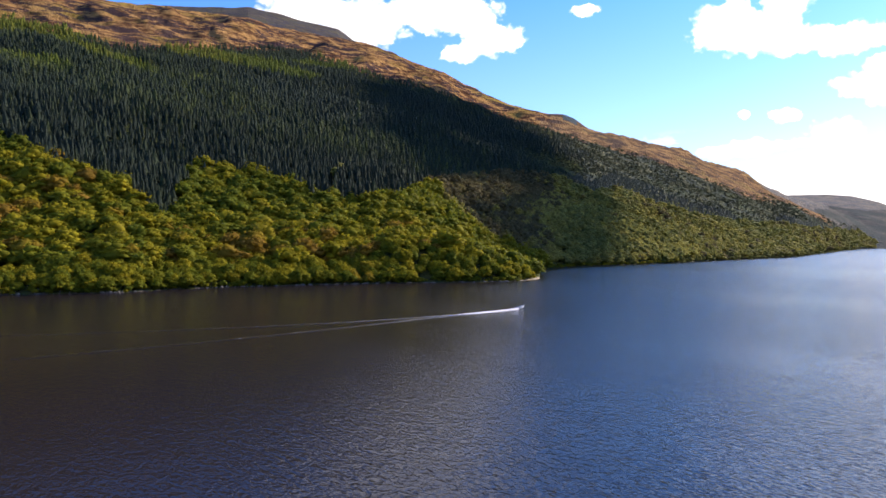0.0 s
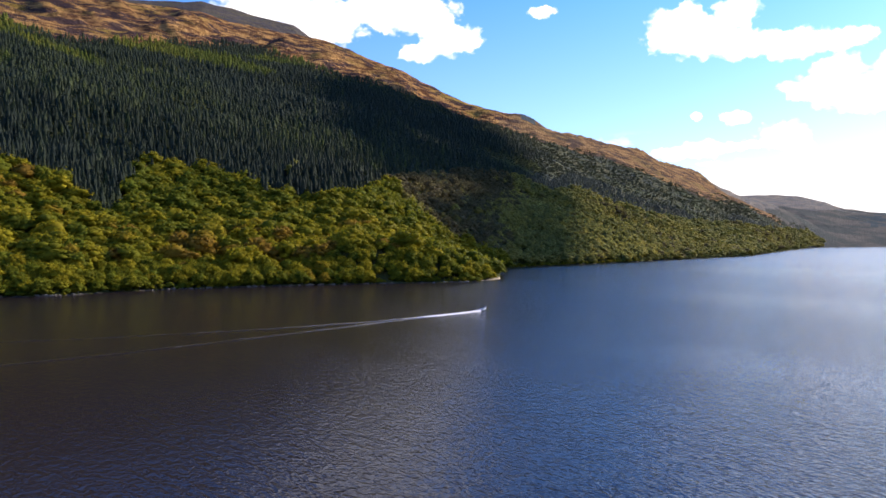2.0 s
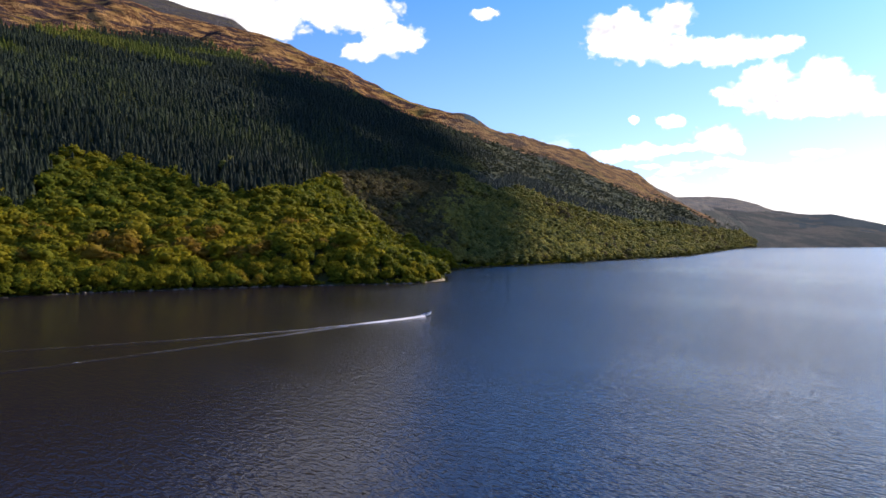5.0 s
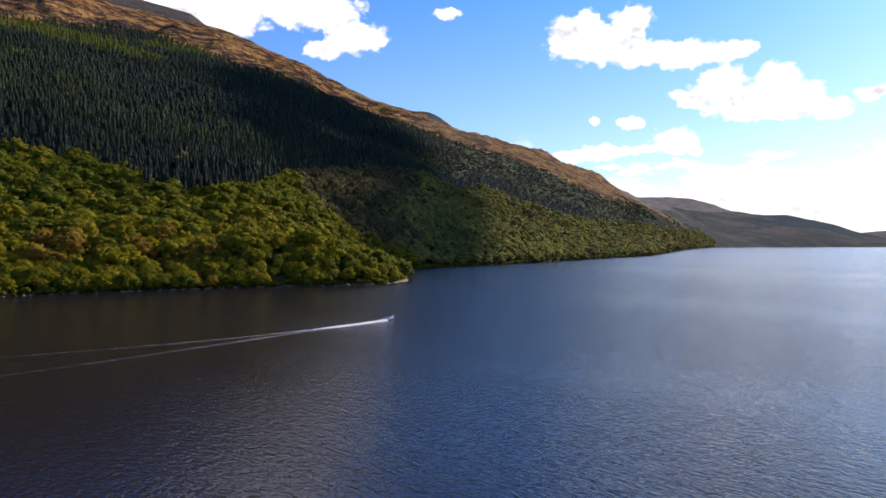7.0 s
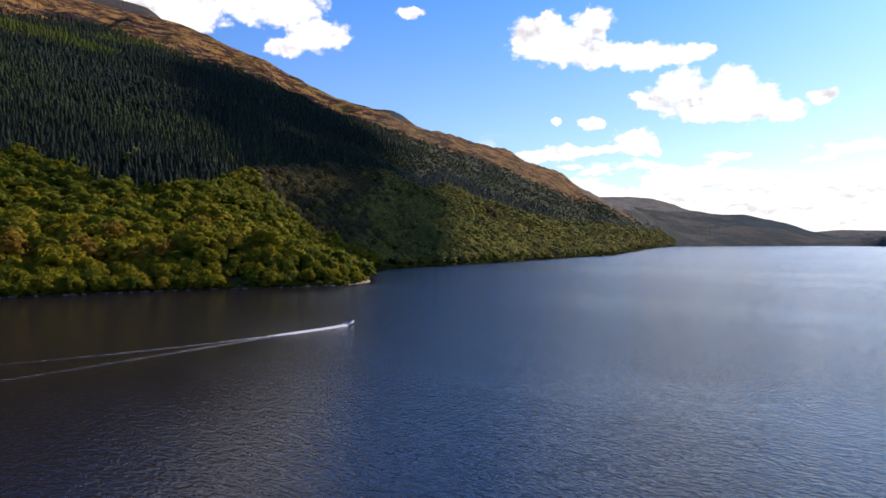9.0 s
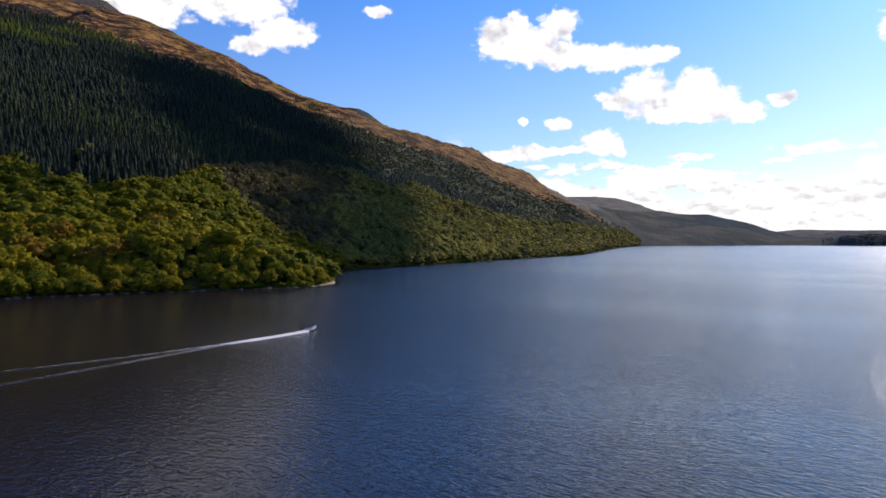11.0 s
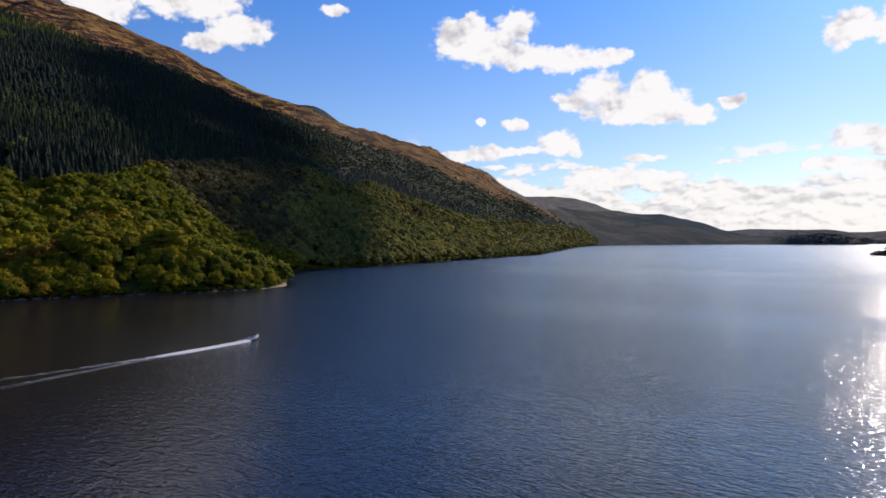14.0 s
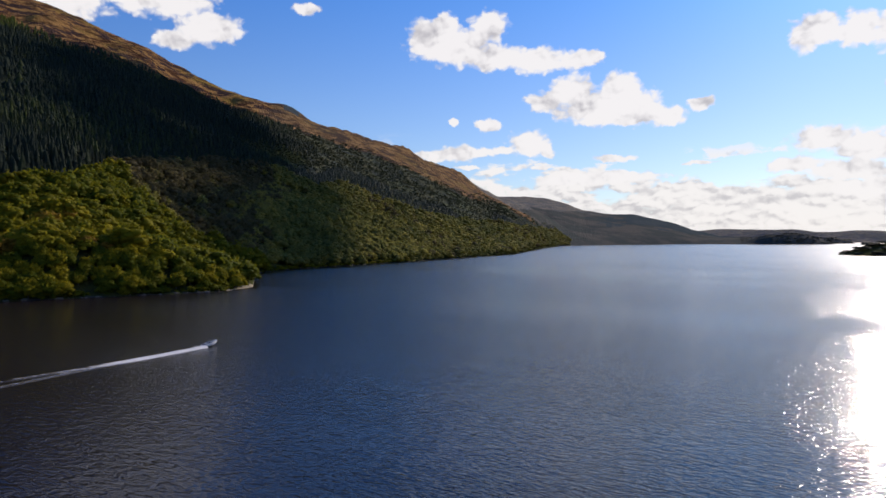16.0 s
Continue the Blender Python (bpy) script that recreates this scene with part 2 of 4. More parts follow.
def water_material():
    m, n, co = material("loch_water")
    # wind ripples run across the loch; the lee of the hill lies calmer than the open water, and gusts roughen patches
    rip = n.vec("MULTIPLY", n.node("ShaderNodeMapping", {"Vector": co, "Rotation": (0, 0, radians(58))}).outputs[0], (0.42, 1.0, 1.0))
    tiny = n.noise(rip, 3.4, 1.5, 0.5, "2D", 0.2)
    fine = n.noise(rip, 1.7, 2.5, 0.5, "2D", 0.3)
    mid = n.noise(rip, 0.85, 2.0, 0.5, "2D", 0.5)
    slow = n.noise(rip, 0.07, 3.0, 0.5, "2D")
    gust = n.span(n.noise(n.vec("MULTIPLY", rip, (0.35, 1.0, 1.0)), 0.012, 4.0, 0.6, "2D"), 0.35, 0.68, 0.7, 1.15)
    xy = n.node("ShaderNodeSeparateXYZ", [co]).outputs
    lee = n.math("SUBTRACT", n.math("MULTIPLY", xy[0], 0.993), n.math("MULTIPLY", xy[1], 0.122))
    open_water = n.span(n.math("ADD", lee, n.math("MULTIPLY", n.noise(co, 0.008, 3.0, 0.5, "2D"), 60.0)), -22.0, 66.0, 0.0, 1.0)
    h = n.math("ADD", n.math("ADD", n.math("MULTIPLY", tiny, 0.36), n.math("MULTIPLY", fine, 0.66)),
               n.math("ADD", n.math("MULTIPLY", mid, 0.90), n.math("MULTIPLY", slow, 0.6)))
    h = n.math("MULTIPLY", n.math("MULTIPLY", h, gust), n.span(open_water, 0.0, 1.0, 0.32, 0.76, False))
    far_off = n.math("ADD", n.vec("LENGTH", co), n.math("MULTIPLY", n.math("SUBTRACT", gust, 0.9), 420.0))
    reach = n.span(far_off, 60.0, 1100.0, 0.09, 0.21, False)
    rough = n.math("MULTIPLY", reach, n.span(open_water, 0.0, 1.0, 1.25, 1.0, False))
    # gloss lowered towards the hill so the reflection there is painted darker
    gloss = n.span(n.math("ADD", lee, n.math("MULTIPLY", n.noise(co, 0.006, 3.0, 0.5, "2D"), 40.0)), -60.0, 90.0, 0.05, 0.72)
    col = n.mix(n.noise(co, 0.01, 3.0, 0.5, "2D"), (0.011, 0.008, 0.009), (0.016, 0.012, 0.013))
    # peat-brown near the shore, sky reflection put into a blue-black colour in open water
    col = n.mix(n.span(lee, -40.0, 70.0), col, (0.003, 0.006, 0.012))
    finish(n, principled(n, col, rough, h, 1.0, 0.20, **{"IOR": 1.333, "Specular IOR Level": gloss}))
    return m


def foam_material(name, amount):
    m, n, co = material(name)
    a = n.noise(n.vec("MULTIPLY", co, (0.25, 1.0, 1.0)), 1.6, 6.0, 0.7)
    fade = n.node("ShaderNodeAttribute", attribute_name="froth").outputs["Fac"]
    keep = n.math("MULTIPLY", n.span(n.math("ADD", a, fade), 0.80, 1.35), amount)
    white = principled(n, n.mix(a, (0.82, 0.83, 0.84), (0.93, 0.93, 0.92)), 0.8, a, 0.6, 0.15)
    clear = n.node("ShaderNodeBsdfTransparent").outputs[0]
    finish(n, n.node("ShaderNodeMixShader", [keep, clear, white]).outputs[0])
    return m


def plain(name, col, rough=0.4, metal=0.0):
    m, n, co = material(name)
    a = n.noise(co, 3.0, 5.0, 0.6)
    c2 = tuple(v * 0.8 for v in col)
    finish(n, principled(n, n.mix(a, c2, col), n.span(a, 0.3, 0.7, rough * 0.8, rough * 1.25), None, **{"Metallic": metal}))
    return m


def cloud_material():
    m, n, co = material("cloud_white")
    a = n.noise(co, 0.01, 5.0, 0.6)
    finish(n, principled(n, n.mix(a, (0.8, 0.8, 0.82), (0.9, 0.9, 0.9)), 1.0, a, 0.5, 20.0))
    return m


HILLGRASS = moor_material("hill_grass", (0.115, 0.112, 0.064), (0.068, 0.078, 0.052), (0.082, 0.098, 0.054), (0.062, 0.072, 0.060))
MOOR = moor_material("moor_grass", (0.40, 0.225, 0.080), (0.090, 0.044, 0.026), (0.27, 0.190, 0.040), (0.045, 0.032, 0.036))
# haze put into the colour: less contrast than the moor nearby
HAZEDMOOR = moor_material("hazed_moor", (0.31, 0.190, 0.088), (0.125, 0.076, 0.044), (0.22, 0.160, 0.065), (0.085, 0.062, 0.050))
# haze put into the colour: greyer and flatter than the near moor
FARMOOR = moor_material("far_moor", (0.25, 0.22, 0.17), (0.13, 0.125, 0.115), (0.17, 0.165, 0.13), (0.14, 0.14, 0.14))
# darker moor colours for the top behind the ridge
DARKMOOR = moor_material("dark_moor", (0.120, 0.100, 0.070), (0.058, 0.054, 0.052), (0.090, 0.090, 0.058), (0.070, 0.068, 0.078))
FLOOR, ROCK = floor_material(), rock_material()
# haze put into the colour: far woods painted greyer and bluer than near ones
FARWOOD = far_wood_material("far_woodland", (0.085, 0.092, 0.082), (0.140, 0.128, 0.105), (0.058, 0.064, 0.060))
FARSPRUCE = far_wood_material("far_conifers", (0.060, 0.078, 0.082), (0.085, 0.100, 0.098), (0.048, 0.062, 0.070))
SHINGLE = shingle_material("shore_shingle", (0.03, 0.027, 0.022), (0.12, 0.105, 0.085))
SAND = shingle_material("pale_shingle", (0.17, 0.14, 0.10), (0.36, 0.31, 0.22))
BARK, WATER = bark_material(), water_material()
OAK_ONE = leaf_material("oak_leaves", (0.120, 0.145, 0.012), (0.300, 0.255, 0.014), (0.27, 0.150, 0.022), (0.036, 0.034, 0.012), per_object=True)
OAK = leaf_material("oak_wood_leaves", (0.120, 0.145, 0.012), (0.300, 0.255, 0.014), (0.27, 0.150, 0.022), (0.036, 0.034, 0.012))
SPRUCE = leaf_material("spruce_needles", (0.041, 0.058, 0.044), (0.138, 0.172, 0.029), (0.20, 0.20, 0.030), (0.026, 0.034, 0.030), 0.48)
# spruce green painted paler, with the haze of distance in the colour
BELT = leaf_material("hazed_spruce_needles", (0.092, 0.114, 0.088), (0.130, 0.146, 0.085), (0.12, 0.11, 0.07), (0.076, 0.092, 0.078), 0.52)
# haze put into the colour: lifted well above the trees' own dark green
SLOPE = leaf_material("slope_leaves", (0.122, 0.142, 0.086), (0.180, 0.180, 0.088), (0.15, 0.12, 0.08), (0.095, 0.112, 0.078), 0.62)
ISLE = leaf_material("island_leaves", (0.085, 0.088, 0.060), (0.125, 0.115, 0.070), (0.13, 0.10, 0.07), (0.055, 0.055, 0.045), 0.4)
BIRCH = leaf_material("hill_wood_leaves", (0.205, 0.218, 0.058), (0.380, 0.335, 0.075), (0.105, 0.082, 0.052), (0.080, 0.078, 0.046), 0.56)

# ---- the ground ----
lattice = np.random.RandomState(7).rand(256, 256)


def value_noise(x, y):
    xi, yi = np.floor(x).astype(int), np.floor(y).astype(int)
    fx, fy = x - xi, y - yi
    fx, fy = fx * fx * (3 - 2 * fx), fy * fy * (3 - 2 * fy)
    g = lambda i, j: lattice[(xi + i) % 256, (yi + j) % 256]
    return (g(0, 0) * (1 - fx) + g(1, 0) * fx) * (1 - fy) + (g(0, 1) * (1 - fx) + g(1, 1) * fx) * fy


def fbm(x, y, size, octaves=4):
    total, amp = 0.0, 0.5
    for k in range(octaves):
        total = total + amp * (value_noise(x / size + 17.3 * k, y / size + 5.1 * k) - 0.5)
        size, amp = size / 2.03, amp * 0.52
    return total


def table(*rows):
    a = np.array(rows, float).T
    return lambda b, k=1: np.interp(b, a[0], a[k])


def smooth(t):
    t = np.clip(t, 0, 1)
    return t * t * (3 - 2 * t)


# Survey by bearing (degrees clockwise from north): distance of the waterline.
hill_shore = table((-60, 430), (-45, 415), (-31.6, 406), (-28.2, 397), (-24.2, 392), (-20.8, 409), (-16.8, 419), (-11.7, 425),
                   (-6.4, 435), (-3.7, 440), (0.7, 480), (3, 545), (5.2, 605), (7, 640), (8, 652), (9.6, 695), (13.9, 782),
                   (18.1, 888), (22, 1040), (25.8, 1240), (27.7, 1620), (29.2, 2180), (30.2, 2500), (31.8, 2800))
# ridge: angle of height and distance
hill_ridge = table((-60, 15, 1600), (-31.6, 16.9, 1600), (-24.9, 16.9, 1600), (-20.7, 16.8, 1650), (-15, 16.5, 1750), (-11.6, 15.9, 1800),
                   (-8.2, 15.5, 1850), (-6.4, 15.2, 1850), (-3.75, 14.4, 1850), (0, 13.0, 1850), (1.6, 12.0, 1850), (5.2, 10.6, 1850),
                   (9.6, 9.35, 1850), (13.9, 8.0, 1950), (18, 6.8, 2100), (21.8, 5.3, 2350), (25.2, 3.5, 2750), (26.5, 3.1, 2850), (28, 2.55, 2950), (29.5, 1.8, 3050), (30.7, 1.1, 3100), (31.8, 0.2, 3150))
back_ridge = table((-60, 13), (-30, 14.5), (-26, 16.0), (-23, 16.7), (-20.7, 17.0), (-15, 17.4), (-11.6, 16.84), (-8.2, 16.2), (-6.4, 15.0), (-3, 12))
point_shore = table((-9, 430), (-6.4, 435), (-3.7, 439), (0.7, 446), (5.2, 455), (6.6, 470), (7.3, 481), (7.7, 487))
point_crest = table((-9, 2), (-6.5, 14), (-3.7, 24), (0.7, 19), (5.2, 7.5), (7.0, 2.2), (7.6, 0.6), (7.8, -1))
far_shore = table((22, 2700), (30.1, 2600), (34.3, 2897), (40, 3217), (43, 3150), (45, 3170), (50, 3400), (56, 3700))
far_ridge = table((22, 3.3, 4300), (26, 3.3, 4300), (27.8, 3.2, 4300), (29.7, 3.0, 4300), (31.1, 2.65, 4300), (32.3, 2.2, 4250), (34.6, 1.95, 4200),
                  (35.9, 1.95, 4200), (37.6, 1.5, 4150), (39, 1.05, 4050), (40.1, 0.6, 4000), (41.9, 0.12, 3800), (44, 0.05, 3700), (56, -0.2, 3900))
EYE = 26.0
DEG = 180 / math.pi


def ground_height(x, y):
    b, r = np.degrees(np.arctan2(x, y)), np.hypot(x, y)
    rough = fbm(x, y, 420, 5)
    fine = fbm(x + 900, y - 300, 70, 4)
    # the long hill
    rs, rr = hill_shore(b) + 14 * fbm(x, y, 60, 3) * np.clip((r - 300) / 400, 0, 1), hill_ridge(b, 2)
    zr = EYE + rr * np.tan(np.radians(hill_ridge(b)))
    s = (r - rs) / (rr - rs)
    hill = np.where(s < 0, np.maximum(-14, (r - rs) * 0.3), np.where(s < 1, zr * np.clip(s, 0, 1) ** 1.06, zr - (r - rr) * 0.30))
    hill = hill + np.clip(s * 6, 0, 1) * np.clip(1.35 - np.abs(s - 0.55), 0.25, 1) * (40 * rough + 16 * fine)
    crag = np.clip((s - 0.55) * 4, 0, 1) * np.clip((1.04 - s) * 8, 0.3, 1)
    hill = hill + crag * (1 - 0.7 * smooth((b - 4) / 8)) * (38 * np.abs(fbm(x, y, 150, 4)) - 11 + 20 * fbm(x - 70, y + 40, 45, 3))
    hill = np.where((b > 31.8) | (b < -62), -14, hill)
    # rocky knolls along the skyline
    for kb, kr, kh, kw in ((9.75, 1850, 20, 40), (10.6, 1860, 10, 26), (14.8, 1965, 15, 60), (18.6, 2110, 12, 50), (2.2, 1850, 10, 45), (-4.6, 1850, 12, 55), (22.5, 2400, 14, 60)):
        d2 = (x - kr * math.sin(radians(kb))) ** 2 + (y - kr * math.cos(radians(kb))) ** 2
        hill = hill + 0.4 * kh * np.exp(-(d2 / kw ** 2) ** 1.5)
    # crags and hollows on the open moor
    rng = np.random.RandomState(31)
    for k in range(60):
        kb, ks = -33 + 36 * rng.rand(), rng.rand()
        kr = float(hill_ridge(kb, 2)) * (0.79 + 0.13 * ks)
        ang, kl, kw, kh = 0.9 + rng.normal() * 0.5, 40 + 70 * rng.rand(), 16 + 26 * rng.rand(), 3 + 5 * rng.rand()
        dx, dy = x - kr * math.sin(radians(kb)), y - kr * math.cos(radians(kb))
        u, v = dx * math.cos(ang) + dy * math.sin(ang), dy * math.cos(ang) - dx * math.sin(ang)
        # a slope that rises gently from one side and breaks off on the other
        t = np.clip(u / kl, -1.5, 1.5)
        hill = hill + kh * np.exp(-(v / kw) ** 4) * np.where(t < 0, smooth((t + 0.25) / 0.25) * (t > -0.25), 0) * 1.0
        hill = hill + kh * np.exp(-(v / kw) ** 4) * np.where(t >= 0, 1 - smooth(t), 0)
    # the darker top behind it
    rb = 2500
    zb = EYE + rb * np.tan(np.radians(back_ridge(b)))
    back = np.where((b < -3) & (b > -60), zb - np.abs(r - rb) * 0.42 + 40 * rough, -14)
    # the low wooded point
    ps, crest = point_shore(b) + 5 * fine, point_crest(b)
    t = (r - ps) / 34
    point = np.where(t < 0, np.maximum(-14, (r - ps) * 0.3), crest * smooth(t) * (1 - smooth((t - 1.2) / 3.5)) - 3 * smooth((t - 2) / 2.5))
    point = np.where((b < -9) | (b > 7.8), -14, point)
    # the far side of the loch
    fs, fr = far_shore(b), far_ridge(b, 2)
    zf = EYE + fr * np.tan(np.radians(far_ridge(b)))
    q = (r - fs) / (fr - fs)
    far = np.where(q < 0, np.maximum(-14, (r - fs) * 0.2), np.where(q < 1, zf * np.clip(q, 0, 1) ** 0.75, zf - (r - fr) * 0.1))
    far = far + np.clip(q * 5, 0, 1) * np.clip(zf / 200, 0, 1) * 50 * rough
    far = np.where((b > 44.0) | (b < 22), -14, far)
    # islands

    def island(bearing_, dist, half_w, half_d, top):
        cx, cy = dist * math.sin(bearing_ / DEG), dist * math.cos(bearing_ / DEG)
        ux, uy = math.sin(bearing_ / DEG), math.cos(bearing_ / DEG)
        d = ((x - cx) * ux + (y - cy) * uy) / half_d
        e = ((x - cx) * uy - (y - cy) * ux) / half_w
        return np.maximum(-14, top * (1.0 - (d * d + e * e) + 0.6 * fine + 0.3 * rough))
    isl = np.maximum(island(46.3, 3260, 175, 110, 44), island(53.9, 1330, 145, 115, 27))
    isl = np.maximum(isl, island(48.5, 3760, 135, 90, 30))
    # hills closing the basin all round
    rim = 62 * smooth((r - 4450) / 300) + 130 * fbm(x, y, 900, 4) * smooth((r - 4450) / 200) - 14 * (1 - smooth((r - 4350) / 100))
    rim = rim + np.where((b < -62) | (b > 70), 120 * smooth((r - 3300) / 1200), 0)
    return np.maximum.reduce([hill, back, point, far, isl, rim])


def angle_of(x, y, z):
    return np.degrees(np.arctan2(z - EYE, np.hypot(x, y)))


# upper edge of the oak wood, and of the plantation, as angles by bearing
oak_edge = table((-45, 7), (-31.6, 6.7), (-28.2, 5.3), (-24.6, 4.1), (-21.6, 2.0), (-20.8, 1.0), (-20, 3.8), (-18.8, 5.1), (-14, 5.0), (-10, 3.2),
                 (-6, 3.0), (-3.7, 3.3), (0, 4.8), (5, 5.2), (9, 4.9), (11.8, 3.4), (13.3, 3.9), (16, 2.8), (19.2, 1.8), (22.8, 1.2), (26.5, 0.8), (30, 0.5))
tree_edge = table((-45, 15), (-31.4, 15.1), (-29.5, 14.7), (-27, 14.5), (-24.5, 13.9), (-22.2, 13.9), (-20.7, 14.2), (-16.7, 14.6), (-12.5, 14.6),
                  (-8.2, 13.8), (-3.7, 12.6), (0.7, 11.4), (5.2, 9.7), (8.7, 8.4), (12.2, 7.4), (15.6, 6.5), (18.8, 5.2), (22, 3.9), (25, 2.8), (30, 0.8))
far_moor = table((22, 2.6), (30.8, 2.2), (33, 1.9), (36, 2.5), (60, 2.5))


def make_mesh(name, verts, faces, mats, face_mat=None, smooth_shade=False, attrs=()):
    me = bpy.data.meshes.new(name)
    verts, faces = np.asarray(verts, np.float32), np.asarray(faces, np.int32)
    k = faces.shape[1]
    me.vertices.add(len(verts))
    me.vertices.foreach_set("co", verts.ravel())
    me.loops.add(faces.size)
    me.loops.foreach_set("vertex_index", faces.ravel())
    me.polygons.add(len(faces))
    me.polygons.foreach_set("loop_start", np.arange(0, faces.size, k, dtype=np.int32))
    for m in mats:
        me.materials.append(m)
    if face_mat is not None:
        me.polygons.foreach_set("material_index", np.asarray(face_mat, np.int32))
    me.polygons.foreach_set("use_smooth", np.full(len(faces), smooth_shade))
    for key, values in attrs:
        a = me.attributes.new(key, "FLOAT", "POINT")
        a.data.foreach_set("value", np.asarray(values, np.float32))
    me.update(calc_edges=True)
    me.validate()
    return me


def grid_faces(rows, cols, wrap):
    i, j = np.meshgrid(np.arange(rows - 1), np.arange(cols if wrap else cols - 1), indexing="ij")
    a, b = i * cols + j, i * cols + (j + 1) % cols
    return np.stack([a, b, b + cols, a + cols], -1).reshape(-1, 4)


def build_ground():
    bear = np.concatenate([np.arange(-50, 58, 0.22), np.arange(58, 310, 4.0)])
    dist = np.concatenate([[4, 150, 300, 350], np.geomspace(370, 1250, 105), np.arange(1258, 1900, 7.5), np.geomspace(1905, 4950, 75)])
    r, b = np.meshgrid(dist, np.radians(bear), indexing="ij")
    x, y = (r * np.sin(b)).ravel(), (r * np.cos(b)).ravel()
    z = ground_height(x, y)
    f = grid_faces(len(dist), len(bear), True)
    f = f[:, ::-1]
    cx, cy, cz = x[f].mean(1), y[f].mean(1), z[f].mean(1)
    cb, cr, an = np.degrees(np.arctan2(cx, cy)), np.hypot(cx, cy), angle_of(cx, cy, cz)
    wob = fbm(cx, cy, 130, 3)
    mat = np.where(an < tree_edge(cb) + 0.9 * wob + 0.5 * fbm(cx, cy, 30, 3) - 0.2, 1, 0)
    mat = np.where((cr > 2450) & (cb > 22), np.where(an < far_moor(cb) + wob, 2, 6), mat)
    mat = np.where((mat == 1) & (cb + 6 * wob > 9.5) & (an > oak_edge(cb) + 1.0 - 0.7 * smooth((cb - 14) / 10)), 7, mat)
    mat = np.where((mat == 0) & (cb + 8 * wob > 8.5) & (cr < hill_ridge(cb, 2) + 120), 8, mat)
    mat = np.where((np.abs(cb - 9.85) < 0.55) & (np.abs(cr - 1850) < 45), 9, mat)
    # haze put in: the eastern rim takes the paler far moor colour
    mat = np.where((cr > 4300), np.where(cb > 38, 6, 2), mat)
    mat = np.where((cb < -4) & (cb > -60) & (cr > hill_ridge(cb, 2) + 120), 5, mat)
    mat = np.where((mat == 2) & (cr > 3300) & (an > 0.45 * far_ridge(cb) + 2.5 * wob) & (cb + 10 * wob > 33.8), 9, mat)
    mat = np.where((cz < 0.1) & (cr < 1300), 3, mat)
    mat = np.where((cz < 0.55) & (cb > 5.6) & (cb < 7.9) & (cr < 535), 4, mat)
    me = make_mesh("ground", np.stack([x, y, z], 1), f, [MOOR, FLOOR, FARWOOD, SHINGLE, SAND, DARKMOOR, FARMOOR, HILLGRASS, HAZEDMOOR, FARSPRUCE], mat, True)
    tagged(new("ground", me), "steep hillside of brown moor, dark woods and a stony shore", "ground", kind="structure")


def build_water():
    bear = np.radians(np.arange(0, 360, 3.0))
    dist = np.array([0.02, 60, 200, 500, 1200, 2500, 4900.0])
    r, b = np.meshgrid(dist, bear, indexing="ij")
    v = np.stack([r * np.sin(b), r * np.cos(b), np.zeros_like(r)], -1).reshape(-1, 3)
    v = np.concatenate([v, [[0, 0, 0]]])
    f = grid_faces(len(dist), len(bear), True)[:, ::-1]
    me = make_mesh("water", v, f, [WATER], None, True)
    tagged(new("water", me), "dark rippled water of a broad loch", "water", kind="structure")


build_ground()
build_water()

# ---- small builders ----


def part(name, bm, mat, parent, label="", smooth_shade=False):
    me = bpy.data.meshes.new(name)
    bmesh.ops.recalc_face_normals(bm, faces=bm.faces)
    for f in bm.faces:
        f.smooth = smooth_shade
    bm.to_mesh(me)
    bm.free()
    me.materials.append(mat)
    ob = new(name, me)
    ob.parent = parent
    return tagged(ob, label)


def ico(level):
    bm = bmesh.new()
    bmesh.ops.create_icosphere(bm, subdivisions=level, radius=1.0)
    v = np.array([p.co[:] for p in bm.verts])
    f = np.array([[p.index for p in g.verts] for g in bm.faces])
    bm.free()
    return v, f


ICO = {k: ico(k) for k in (1, 2, 3)}


def lumps(v, rng, amount):
    """Push points in and out along their rays, as boughs do."""
    k = rng.normal(size=(7, 3)) * 3.0
    ph = rng.rand(7) * 6.3
    return v * (1 + amount * np.sin(v @ k.T + ph).mean(1) * 2.0 + amount * 0.5 * (rng.rand(len(v)) - 0.5))[:, None]


